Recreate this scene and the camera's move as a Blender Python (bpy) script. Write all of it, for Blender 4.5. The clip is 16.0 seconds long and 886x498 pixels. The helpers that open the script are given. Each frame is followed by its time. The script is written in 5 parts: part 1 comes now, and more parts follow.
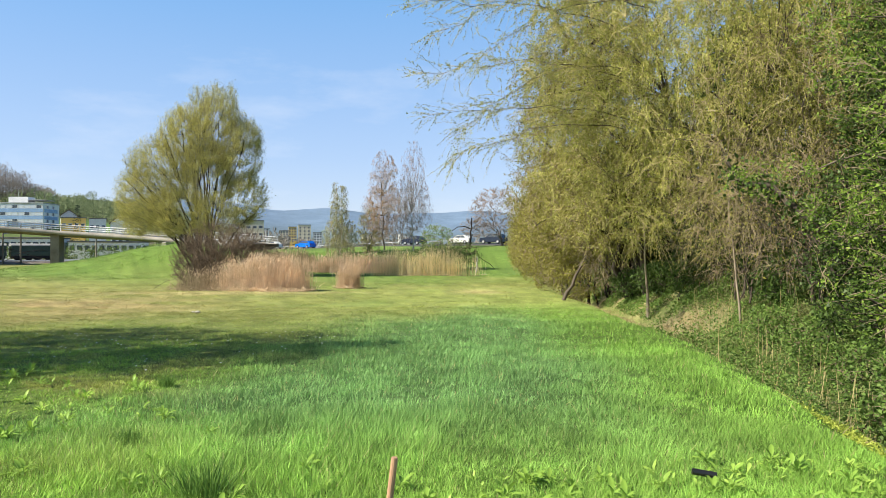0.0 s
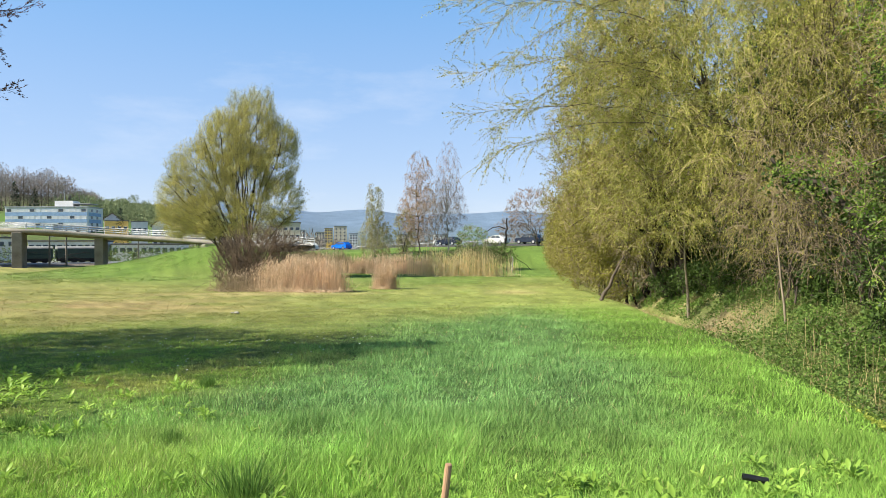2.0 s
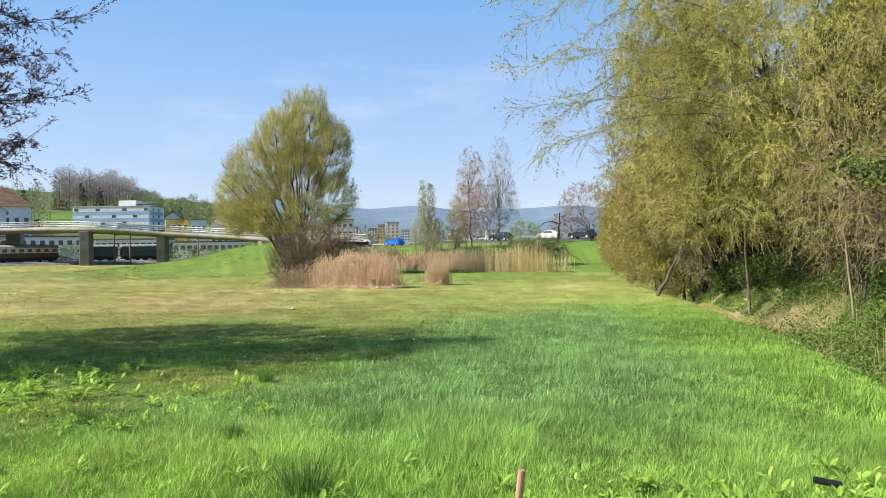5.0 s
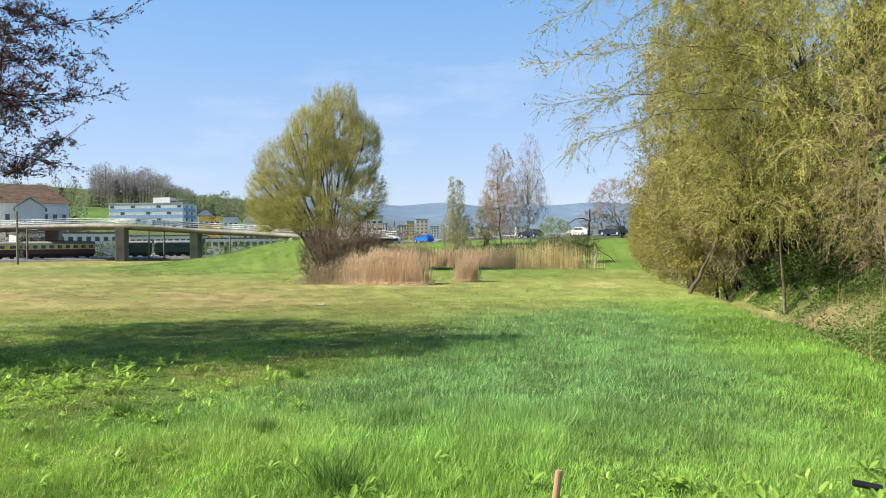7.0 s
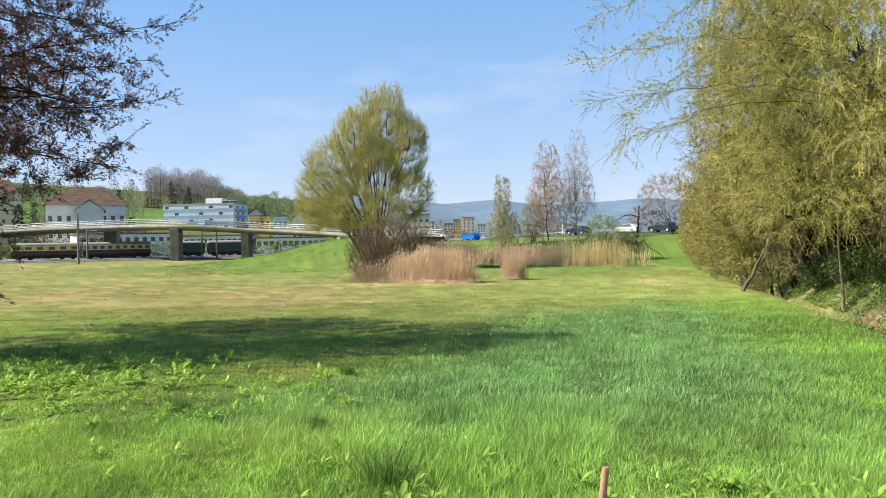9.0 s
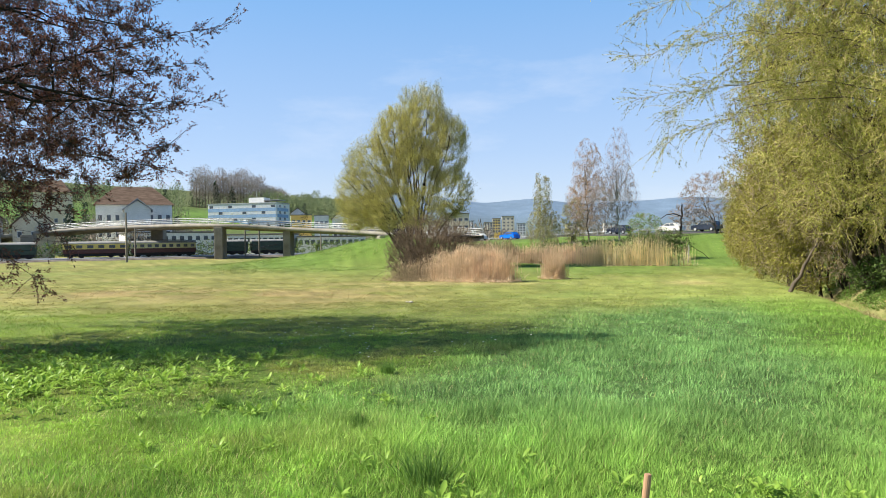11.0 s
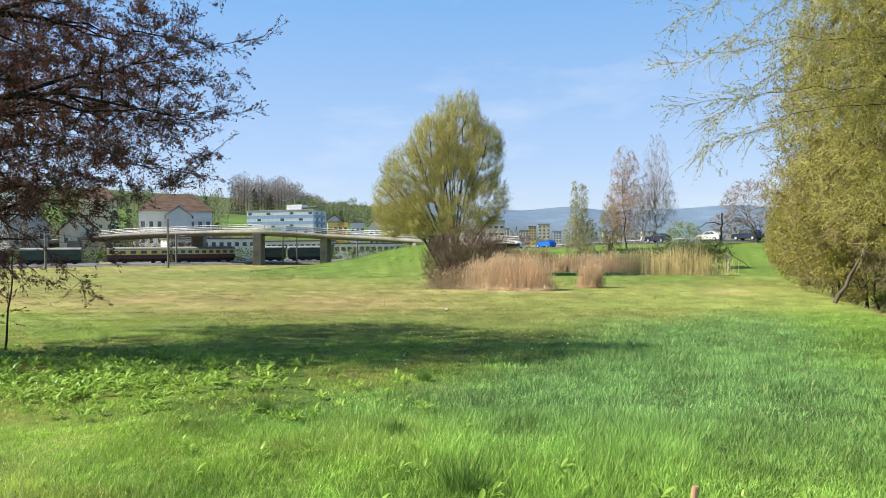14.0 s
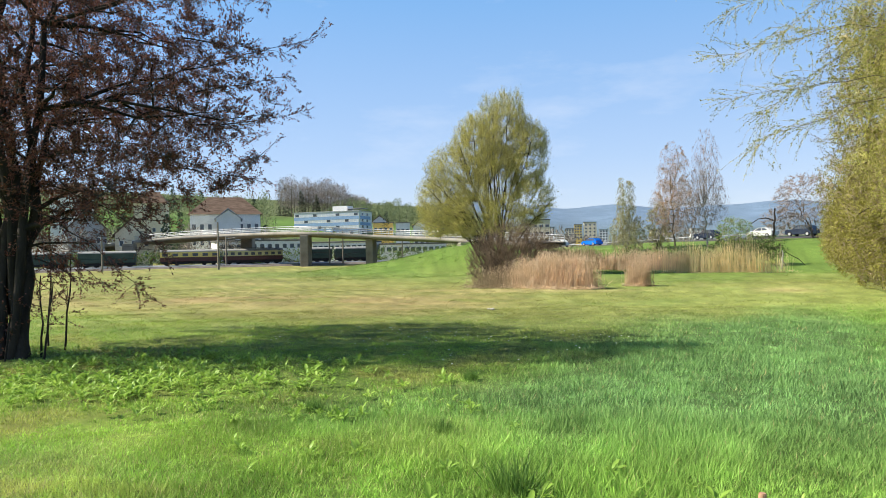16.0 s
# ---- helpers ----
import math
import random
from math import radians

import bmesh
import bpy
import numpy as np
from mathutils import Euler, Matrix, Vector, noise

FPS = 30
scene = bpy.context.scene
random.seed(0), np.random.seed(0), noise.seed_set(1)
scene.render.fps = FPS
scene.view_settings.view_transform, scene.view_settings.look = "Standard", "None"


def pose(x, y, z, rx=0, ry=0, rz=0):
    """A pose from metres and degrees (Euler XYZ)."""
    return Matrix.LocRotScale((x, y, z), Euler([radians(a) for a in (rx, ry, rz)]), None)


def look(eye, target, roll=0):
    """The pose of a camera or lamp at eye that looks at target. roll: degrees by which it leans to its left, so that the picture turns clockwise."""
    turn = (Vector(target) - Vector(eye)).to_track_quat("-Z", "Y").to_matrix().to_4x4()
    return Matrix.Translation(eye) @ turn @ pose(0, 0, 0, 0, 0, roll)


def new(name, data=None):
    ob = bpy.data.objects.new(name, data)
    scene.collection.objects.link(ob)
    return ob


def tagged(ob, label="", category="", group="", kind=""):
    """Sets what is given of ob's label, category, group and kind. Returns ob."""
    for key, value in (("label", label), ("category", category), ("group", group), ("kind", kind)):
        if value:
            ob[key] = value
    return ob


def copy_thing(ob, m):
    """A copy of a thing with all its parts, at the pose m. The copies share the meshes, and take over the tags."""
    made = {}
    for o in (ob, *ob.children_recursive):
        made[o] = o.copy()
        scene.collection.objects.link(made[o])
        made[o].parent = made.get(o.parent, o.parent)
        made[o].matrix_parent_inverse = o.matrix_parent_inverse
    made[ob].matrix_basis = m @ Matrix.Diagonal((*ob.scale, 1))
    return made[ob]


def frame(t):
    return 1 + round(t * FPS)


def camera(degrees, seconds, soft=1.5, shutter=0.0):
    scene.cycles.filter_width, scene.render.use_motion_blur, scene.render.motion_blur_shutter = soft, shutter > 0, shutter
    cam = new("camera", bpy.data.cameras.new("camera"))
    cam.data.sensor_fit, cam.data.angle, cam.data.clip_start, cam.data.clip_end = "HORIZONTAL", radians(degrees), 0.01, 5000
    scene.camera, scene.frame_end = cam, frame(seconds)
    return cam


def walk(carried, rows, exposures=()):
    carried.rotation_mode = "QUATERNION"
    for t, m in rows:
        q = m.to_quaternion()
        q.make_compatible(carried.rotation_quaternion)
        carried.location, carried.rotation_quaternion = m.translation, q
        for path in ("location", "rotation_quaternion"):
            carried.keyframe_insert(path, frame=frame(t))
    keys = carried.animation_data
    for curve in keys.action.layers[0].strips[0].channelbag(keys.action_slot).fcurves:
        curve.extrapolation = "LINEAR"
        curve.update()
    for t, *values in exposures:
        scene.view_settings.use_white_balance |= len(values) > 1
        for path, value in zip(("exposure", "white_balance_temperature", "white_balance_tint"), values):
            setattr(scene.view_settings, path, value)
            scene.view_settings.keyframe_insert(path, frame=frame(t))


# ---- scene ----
cam = camera(63.1, 16.0, soft=0.6)
PATH = [
    (0, (0.148, -0.676, 1.586), (0.144, 1.324, 1.586), -0.0),
    (0.5, (0.142, -0.674, 1.591), (0.116, 1.326, 1.59), -0.1),
    (1, (0.137, -0.671, 1.594), (0.084, 1.328, 1.594), -0.1),
    (1.5, (0.126, -0.652, 1.589), (0.05, 1.347, 1.589), -0.2),
    (2, (0.113, -0.606, 1.576), (0.012, 1.392, 1.578), -0.3),
    (2.5, (0.112, -0.605, 1.582), (-0.012, 1.391, 1.582), -0.4),
    (3, (0.092, -0.566, 1.571), (-0.056, 1.428, 1.57), -0.5),
    (3.5, (0.085, -0.57, 1.582), (-0.088, 1.422, 1.578), -0.5),
    (4, (0.082, -0.569, 1.581), (-0.118, 1.42, 1.574), -0.6),
    (6.5, (0.073, -0.577, 1.586), (-0.229, 1.4, 1.573), -0.6),
    (7, (0.066, -0.568, 1.585), (-0.258, 1.405, 1.568), -0.6),
    (7.5, (0.069, -0.586, 1.592), (-0.277, 1.383, 1.573), -0.7),
    (8, (0.068, -0.593, 1.592), (-0.309, 1.371, 1.573), -0.8),
    (8.5, (0.076, -0.635, 1.606), (-0.334, 1.322, 1.587), -0.9),
    (9, (0.071, -0.62, 1.597), (-0.38, 1.329, 1.576), -1.0),
    (9.5, (0.071, -0.629, 1.601), (-0.413, 1.311, 1.577), -1.0),
    (12, (0.066, -0.631, 1.608), (-0.519, 1.282, 1.591), -0.7),
    (12.5, (0.057, -0.633, 1.608), (-0.537, 1.277, 1.596), -0.5),
    (13, (0.057, -0.656, 1.613), (-0.551, 1.25, 1.606), -0.4),
    (13.5, (0.056, -0.652, 1.614), (-0.569, 1.248, 1.611), -0.5),
    (14, (0.055, -0.672, 1.618), (-0.595, 1.22, 1.618), -0.6),
    (14.5, (0.05, -0.655, 1.615), (-0.627, 1.227, 1.616), -0.9),
    (15, (0.04, -0.646, 1.612), (-0.671, 1.224, 1.614), -1.1),
    (15.5, (0.043, -0.648, 1.61), (-0.696, 1.211, 1.611), -1.2),
    (16, (0.036, -0.641, 1.613), (-0.73, 1.206, 1.614), -1.2),
]
walk(cam, [(t, look(eye, target, roll)) for t, eye, target, roll in PATH])

# ---- light ----
SUN_AZ, SUN_EL = 249.0, 41.5  # clockwise from +y, degrees
world = bpy.data.worlds.new("world")
scene.world = world
world.use_nodes = True
wn = world.node_tree
sky = wn.nodes.new("ShaderNodeTexSky")
sky.sky_type, sky.sun_disc = "NISHITA", False
sky.sun_elevation, sky.sun_rotation = radians(SUN_EL), radians(SUN_AZ)
sky.altitude, sky.air_density, sky.dust_density, sky.ozone_density = 400, 1.0, 0.6, 2.5
# thin spring haze low down and a few wisps of cloud
tcw = wn.nodes.new("ShaderNodeTexCoord")
sep = wn.nodes.new("ShaderNodeSeparateXYZ")
wn.links.new(tcw.outputs["Generated"], sep.inputs[0])
haze = wn.nodes.new("ShaderNodeValToRGB")
wn.links.new(sep.outputs["Z"], haze.inputs[0])
he = haze.color_ramp.elements
he[0].position, he[0].color = 0.0, (3.7, 4.1, 5.0, 1)
he[1].position, he[1].color = 0.36, (1.02, 2.6, 5.0, 1)
ez = he.new(0.72)
ez.color = (0.35, 0.8, 1.75, 1)
e = he.new(0.12)
e.color = (2.5, 3.4, 5.05, 1)
mixw = wn.nodes.new("ShaderNodeMix")
mixw.data_type = "RGBA"
mixw.inputs[0].default_value = 0.75
wn.links.new(sky.outputs[0], mixw.inputs[6])
wn.links.new(haze.outputs[0], mixw.inputs[7])
mpw = wn.nodes.new("ShaderNodeMapping")
mpw.inputs["Scale"].default_value = (1.2, 1.2, 4.0)
mpw.inputs["Location"].default_value = (0.7, 0.3, 0.1)
cl = wn.nodes.new("ShaderNodeTexNoise")
cl.inputs["Scale"].default_value, cl.inputs["Detail"].default_value, cl.inputs["Roughness"].default_value = 3.1, 8.0, 0.6
wn.links.new(tcw.outputs["Generated"], mpw.inputs[0])
wn.links.new(mpw.outputs[0], cl.inputs["Vector"])
clr = wn.nodes.new("ShaderNodeValToRGB")
clr.color_ramp.elements[0].position, clr.color_ramp.elements[1].position = 0.56, 0.9
clr.color_ramp.elements[1].color = (0.42, 0.42, 0.42, 1)
wn.links.new(cl.outputs["Fac"], clr.inputs[0])
mixc = wn.nodes.new("ShaderNodeMix")
mixc.data_type = "RGBA"
wn.links.new(clr.outputs[0], mixc.inputs[0])
wn.links.new(mixw.outputs[2], mixc.inputs[6])
mixc.inputs[7].default_value = (5.2, 5.4, 5.8, 1)
wn.links.new(mixc.outputs[2], wn.nodes["Background"].inputs["Color"])
wn.nodes["Background"].inputs["Strength"].default_value = 0.098
sun = new("sun", bpy.data.lights.new("sun", "SUN"))
sun.data.energy, sun.data.angle, sun.data.color = 5.1, radians(0.55), (1.0, 0.925, 0.79)
sa, se = radians(SUN_AZ), radians(SUN_EL)
sun_dir = Vector((math.sin(sa) * math.cos(se), math.cos(sa) * math.cos(se), math.sin(se)))
sun.matrix_world = look(sun_dir * 100, (0, 0, 0))
scene.view_settings.exposure = 0.94

# ---- materials ----


def material(name, rough=0.8, spec=0.3):
    m = bpy.data.materials.new(name)
    m.use_nodes = True
    b = m.node_tree.nodes["Principled BSDF"]
    b.inputs["Roughness"].default_value = rough
    b.inputs["Specular IOR Level"].default_value = spec
    return m, m.node_tree, b


def node(nt, kind, **values):
    n = nt.nodes.new(kind)
    for k, v in values.items():
        n.inputs[k].default_value = v
    return n


def noise_ramp(nt, scale, stops, detail=4.0, coord="Object", stretch=(1, 1, 1), rough=0.55):
    """A colour that follows a noise in the object's own metres."""
    tc = nt.nodes.new("ShaderNodeTexCoord")
    mp = nt.nodes.new("ShaderNodeMapping")
    mp.inputs["Scale"].default_value = stretch
    nz = node(nt, "ShaderNodeTexNoise", Scale=scale, Detail=detail, Roughness=rough)
    rp = nt.nodes.new("ShaderNodeValToRGB")
    nt.links.new(tc.outputs[coord], mp.inputs[0])
    nt.links.new(mp.outputs[0], nz.inputs["Vector"])
    nt.links.new(nz.outputs["Fac"], rp.inputs[0])
    el = rp.color_ramp.elements
    for i, (p, c) in enumerate(stops):
        e = el[i] if i < 2 else el.new(p)
        e.position, e.color = p, (*c, 1)
    return rp.outputs[0], nz.outputs["Fac"]


def mixed(nt, a, b, fac, how="MIX"):
    n = nt.nodes.new("ShaderNodeMix")
    n.data_type, n.blend_type = "RGBA", how
    for sock, v in ((n.inputs[0], fac), (n.inputs[6], a), (n.inputs[7], b)):
        if hasattr(v, "links"):
            nt.links.new(v, sock)
        elif isinstance(v, tuple):
            sock.default_value = (*v, 1)
        else:
            sock.default_value = v
    return n.outputs[2]


def bump(nt, b, height, strength=0.4, dist=0.02):
    n = node(nt, "ShaderNodeBump", Strength=strength, Distance=dist)
    nt.links.new(height, n.inputs["Height"])
    nt.links.new(n.outputs[0], b.inputs["Normal"])


def surface(name, dark, light, scale=3.0, rough=0.8, spec=0.3, fine=40.0, relief=0.3, dist=0.01, metal=0.0, stretch=(1, 1, 1)):
    """Two scales of variation between two colours, with fine relief."""
    m, nt, b = material(name, rough, spec)
    c1, _ = noise_ramp(nt, scale, [(0.3, dark), (0.7, light)], stretch=stretch)
    c2, f2 = noise_ramp(nt, fine, [(0.25, (0.75, 0.75, 0.75)), (0.75, (1.12, 1.12, 1.12))], stretch=stretch)
    nt.links.new(mixed(nt, c1, c2, 1.0, "MULTIPLY"), b.inputs["Base Color"])
    b.inputs["Metallic"].default_value = metal
    if relief:
        bump(nt, b, f2, relief, dist)
    return m


def leafy(name, low, high, back=0.35, rough=0.55, patch=0.5, other=None):
    """Leaf or blade: colour by island, patches by place, light through it."""
    m, nt, b = material(name, rough, 0.2)
    gi = nt.nodes.new("ShaderNodeNewGeometry")
    rp = nt.nodes.new("ShaderNodeValToRGB")
    rp.color_ramp.elements[0].color, rp.color_ramp.elements[1].color = (*low, 1), (*high, 1)
    nt.links.new(gi.outputs["Random Per Island"], rp.inputs[0])
    pc, _ = noise_ramp(nt, patch, [(0.3, (0.72, 0.75, 0.7)), (0.7, (1.15, 1.12, 1.05))])
    col = mixed(nt, rp.outputs[0], pc, 1.0, "MULTIPLY")
    if other:
        f, _ = noise_ramp(nt, patch * 2.3, [(0.52, (0, 0, 0)), (0.68, (1, 1, 1))])
        col = mixed(nt, col, other, f)
    nt.links.new(col, b.inputs["Base Color"])
    tr = nt.nodes.new("ShaderNodeBsdfTranslucent")
    nt.links.new(col, tr.inputs["Color"])
    mx = nt.nodes.new("ShaderNodeMixShader")
    mx.inputs[0].default_value = back
    nt.links.new(b.outputs[0], mx.inputs[1])
    nt.links.new(tr.outputs[0], mx.inputs[2])
    nt.links.new(mx.outputs[0], nt.nodes["Material Output"].inputs["Surface"])
    return m


def tinted(name, back=0.0, rough=0.75, fine=None):
    """Colour from the mesh's tint attribute, broken up by noise."""
    m, nt, b = material(name, rough, 0.15)
    at = nt.nodes.new("ShaderNodeAttribute")
    at.attribute_name = "tint"
    col = at.outputs["Color"]
    if fine:
        c2, f2 = noise_ramp(nt, fine, [(0.3, (0.62, 0.66, 0.6)), (0.72, (1.2, 1.15, 1.1))], detail=6)
        c3, _ = noise_ramp(nt, 0.45, [(0.3, (0.85, 0.86, 0.8)), (0.7, (1.12, 1.1, 1.1))], detail=5)
        c4, _ = noise_ramp(nt, 0.02, [(0.35, (0.88, 0.89, 0.9)), (0.65, (1.06, 1.05, 1.04))], detail=8)
        col = mixed(nt, mixed(nt, mixed(nt, col, c2, 1.0, "MULTIPLY"), c3, 1.0, "MULTIPLY"), c4, 1.0, "MULTIPLY")
        bump(nt, b, f2, 0.7, 0.06)
    nt.links.new(col, b.inputs["Base Color"])
    if back:
        tr = nt.nodes.new("ShaderNodeBsdfTranslucent")
        nt.links.new(col, tr.inputs["Color"])
        mx = nt.nodes.new("ShaderNodeMixShader")
        mx.inputs[0].default_value = back
        nt.links.new(b.outputs[0], mx.inputs[1])
        nt.links.new(tr.outputs[0], mx.inputs[2])
        nt.links.new(mx.outputs[0], nt.nodes["Material Output"].inputs["Surface"])
    return m


GROUND = tinted("meadow_soil_and_turf", fine=9.0, rough=0.95)
GRASS = tinted("grass_blades", back=0.2, rough=0.6)
BARK = surface("grey_brown_bark", (0.05, 0.04, 0.03), (0.16, 0.13, 0.1), 4, 0.9, 0.2, 30, 0.8, 0.02, stretch=(1, 1, 0.25))
BARK_DARK = surface("dark_bark", (0.02, 0.016, 0.013), (0.07, 0.055, 0.045), 4, 0.9, 0.2, 30, 0.8, 0.02, stretch=(1, 1, 0.25))
BARK_BIRCH = surface("birch_bark", (0.25, 0.22, 0.19), (0.6, 0.57, 0.52), 3, 0.8, 0.3, 14, 0.4, 0.01, stretch=(1, 1, 3))
BARK_PLUM = surface("grey_red_plum_twigs", (0.04, 0.03, 0.028), (0.14, 0.105, 0.1), 3, 0.7, 0.3, 30, 0)
TWIG_YELLOW = surface("yellowish_willow_twigs", (0.3, 0.24, 0.1), (0.56, 0.48, 0.22), 2, 0.7, 0.3, 20, 0)
TWIG_BROWN = surface("dry_brown_twigs", (0.17, 0.13, 0.08), (0.36, 0.29, 0.19), 2, 0.8, 0.2, 20, 0)
LEAF_WILLOW = leafy("young_willow_leaves", (0.19, 0.19, 0.03), (0.54, 0.56, 0.13), 0.25)
LEAF_WILLOW_DEEP = leafy("olive_hedge_willow_leaves", (0.13, 0.125, 0.025), (0.37, 0.345, 0.08), 0.22)
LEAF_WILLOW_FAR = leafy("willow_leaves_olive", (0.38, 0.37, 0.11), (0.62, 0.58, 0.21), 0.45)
TWIG_OLIVE = surface("olive_brown_willow_twigs", (0.2, 0.18, 0.09), (0.36, 0.32, 0.16), 2, 0.8, 0.2, 20, 0)
TWIG_THICKET = surface("brown_thicket_twigs", (0.11, 0.08, 0.055), (0.25, 0.19, 0.13), 1.5, 0.85, 0.2, 20, 0)
LEAF_GREEN = leafy("fresh_green_leaves", (0.1, 0.19, 0.025), (0.33, 0.46, 0.08), 0.45)
LEAF_IVY = leafy("dark_ivy_leaves", (0.03, 0.06, 0.012), (0.1, 0.16, 0.035), 0.2, 0.5)
LEAF_BANK = leafy("nettle_and_ivy_leaves", (0.075, 0.14, 0.03), (0.2, 0.31, 0.07), 0.3, 0.6, 0.8, (0.22, 0.21, 0.09))
LEAF_SCRUB = leafy("dark_scrub_leaves", (0.04, 0.07, 0.018), (0.12, 0.17, 0.045), 0.25, 0.6)
LEAF_PURPLE = leafy("purple_plum_leaves", (0.08, 0.03, 0.027), (0.36, 0.15, 0.115), 0.3, 0.45)
LEAF_BIRCH = leafy("russet_birch_catkins", (0.45, 0.26, 0.17), (0.64, 0.42, 0.29), 0.3)
LEAF_BIRCH_GREEN = leafy("young_birch_leaves", (0.32, 0.33, 0.13), (0.52, 0.5, 0.25), 0.45)
WOOD_PINK = leafy("pinkish_grey_twigs", (0.3, 0.22, 0.19), (0.48, 0.38, 0.33), 0.2, 0.9, 0.3)
LEAF_DOCK = leafy("dock_leaves", (0.2, 0.36, 0.05), (0.47, 0.65, 0.14), 0.35, 0.4)
REED = leafy("dry_reed", (0.6, 0.44, 0.31), (0.88, 0.7, 0.52), 0.4, 0.7)
REED_PALE = leafy("pale_dry_reed", (0.74, 0.61, 0.35), (0.95, 0.83, 0.55), 0.4, 0.7)
REED_BROWN = leafy("brown_dead_reed", (0.26, 0.2, 0.13), (0.5, 0.39, 0.27), 0.3, 0.8)
CONCRETE = surface("weathered_concrete", (0.2, 0.185, 0.16), (0.33, 0.305, 0.27), 0.4, 0.9, 0.2, 6, 0.2)
CONCRETE_DARK = surface("stained_concrete", (0.16, 0.14, 0.11), (0.28, 0.25, 0.21), 0.6, 0.9, 0.2, 6, 0.2)
STEEL = surface("galvanised_steel", (0.36, 0.37, 0.38), (0.55, 0.56, 0.57), 2, 0.45, 0.5, 15, 0, metal=0.4)
ASPHALT = surface("asphalt", (0.045, 0.045, 0.047), (0.075, 0.074, 0.072), 0.5, 0.9, 0.3, 30, 0.3)
BALLAST = surface("track_ballast", (0.12, 0.1, 0.09), (0.26, 0.23, 0.2), 0.8, 0.95, 0.2, 8, 0.8, 0.05)
WHITE = surface("white_render_wall", (0.68, 0.68, 0.66), (0.82, 0.82, 0.8), 0.3, 0.85, 0.3, 4, 0.1)
CREAM = surface("cream_render_wall", (0.6, 0.53, 0.38), (0.74, 0.66, 0.5), 0.3, 0.85, 0.3, 4, 0.1)
YELLOW = surface("yellow_render_wall", (0.72, 0.48, 0.12), (0.82, 0.58, 0.2), 0.3, 0.85, 0.3, 4, 0.1)
BLUE = surface("pale_blue_panels", (0.2, 0.32, 0.5), (0.28, 0.42, 0.62), 0.3, 0.6, 0.4, 4, 0)
GREY = surface("grey_sheet", (0.3, 0.31, 0.33), (0.42, 0.43, 0.45), 0.3, 0.7, 0.4, 4, 0)
ROOF = surface("brown_roof_tiles", (0.1, 0.065, 0.045), (0.19, 0.13, 0.095), 0.6, 0.9, 0.2, 6, 0.4, stretch=(1, 1, 4))
GLASS = surface("dark_window_glass", (0.05, 0.06, 0.08), (0.1, 0.12, 0.15), 0.5, 0.12, 0.6, 3, 0)

# ---- shape helpers ----
rng = np.random.default_rng(7)


def smooth(a, b, v):
    t = np.clip((np.asarray(v, float) - a) / (b - a), 0, 1)
    return t * t * (3 - 2 * t)


def mesh_of(name, verts, faces, tint=None, shade=False):
    """A mesh from arrays; faces all with the same number of corners."""
    me = bpy.data.meshes.new(name)
    v, f = np.asarray(verts, np.float32).reshape(-1, 3), np.asarray(faces, np.int32)
    n, k = f.shape
    me.vertices.add(len(v))
    me.vertices.foreach_set("co", v.ravel())
    me.loops.add(n * k)
    me.loops.foreach_set("vertex_index", f.ravel())
    me.polygons.add(n)
    me.polygons.foreach_set("loop_start", np.arange(0, n * k, k, dtype=np.int32))
    if shade:
        me.polygons.foreach_set("use_smooth", np.ones(n, bool))
    if tint is not None:
        a = me.attributes.new("tint", "FLOAT_COLOR", "POINT")
        a.data.foreach_set("color", np.c_[np.asarray(tint, np.float32), np.ones(len(v), np.float32)].ravel())
    me.update(calc_edges=True)
    return me


def thing(name, label, category, at=(0, 0, 0), group="", turn=0.0):
    ob = new(name)
    ob.matrix_world = pose(*at, 0, 0, turn)
    return tagged(ob, label, category, group)


def part(name, data, mat, parent, label=""):
    """Links a mesh or a bmesh as one part under a thing or a part."""
    if isinstance(data, bmesh.types.BMesh):
        me = bpy.data.meshes.new(name)
        data.to_mesh(me)
        data.free()
        data = me
    ob = new(name, data)
    if not data.materials:
        data.materials.append(mat)
    ob.parent = parent
    return tagged(ob, label)


def box(bm, x0, x1, y0, y1, z0, z1, m=None, bevel=0.0):
    r = bmesh.ops.create_cube(bm, size=1, matrix=Matrix.LocRotScale(((x0 + x1) / 2, (y0 + y1) / 2, (z0 + z1) / 2), None, (x1 - x0, y1 - y0, z1 - z0)))
    if bevel:
        es = list({e for v in r["verts"] for e in v.link_edges})
        r = bmesh.ops.bevel(bm, geom=es, offset=bevel, segments=2, affect="EDGES", profile=0.5)
    if m is not None:
        bmesh.ops.transform(bm, matrix=m, verts=list({v for v in r["verts"]}))
    return bm


def a_box(*dims, m=None, bevel=0.0):
    return box(bmesh.new(), *dims, m=m, bevel=bevel)


def prism(outline, y0, y1, plane="xz"):
    """An outline of (x, z) points drawn along y."""
    bm = bmesh.new()
    a = [bm.verts.new((x, y0, z)) for x, z in outline]
    b = [bm.verts.new((x, y1, z)) for x, z in outline]
    n = len(outline)
    bm.faces.new(a[::-1])
    bm.faces.new(b)
    for i in range(n):
        bm.faces.new((a[i], a[(i + 1) % n], b[(i + 1) % n], b[i]))
    bmesh.ops.recalc_face_normals(bm, faces=bm.faces)
    return bm


def unit(v):
    return v / np.maximum(np.linalg.norm(v, axis=-1, keepdims=True), 1e-9)


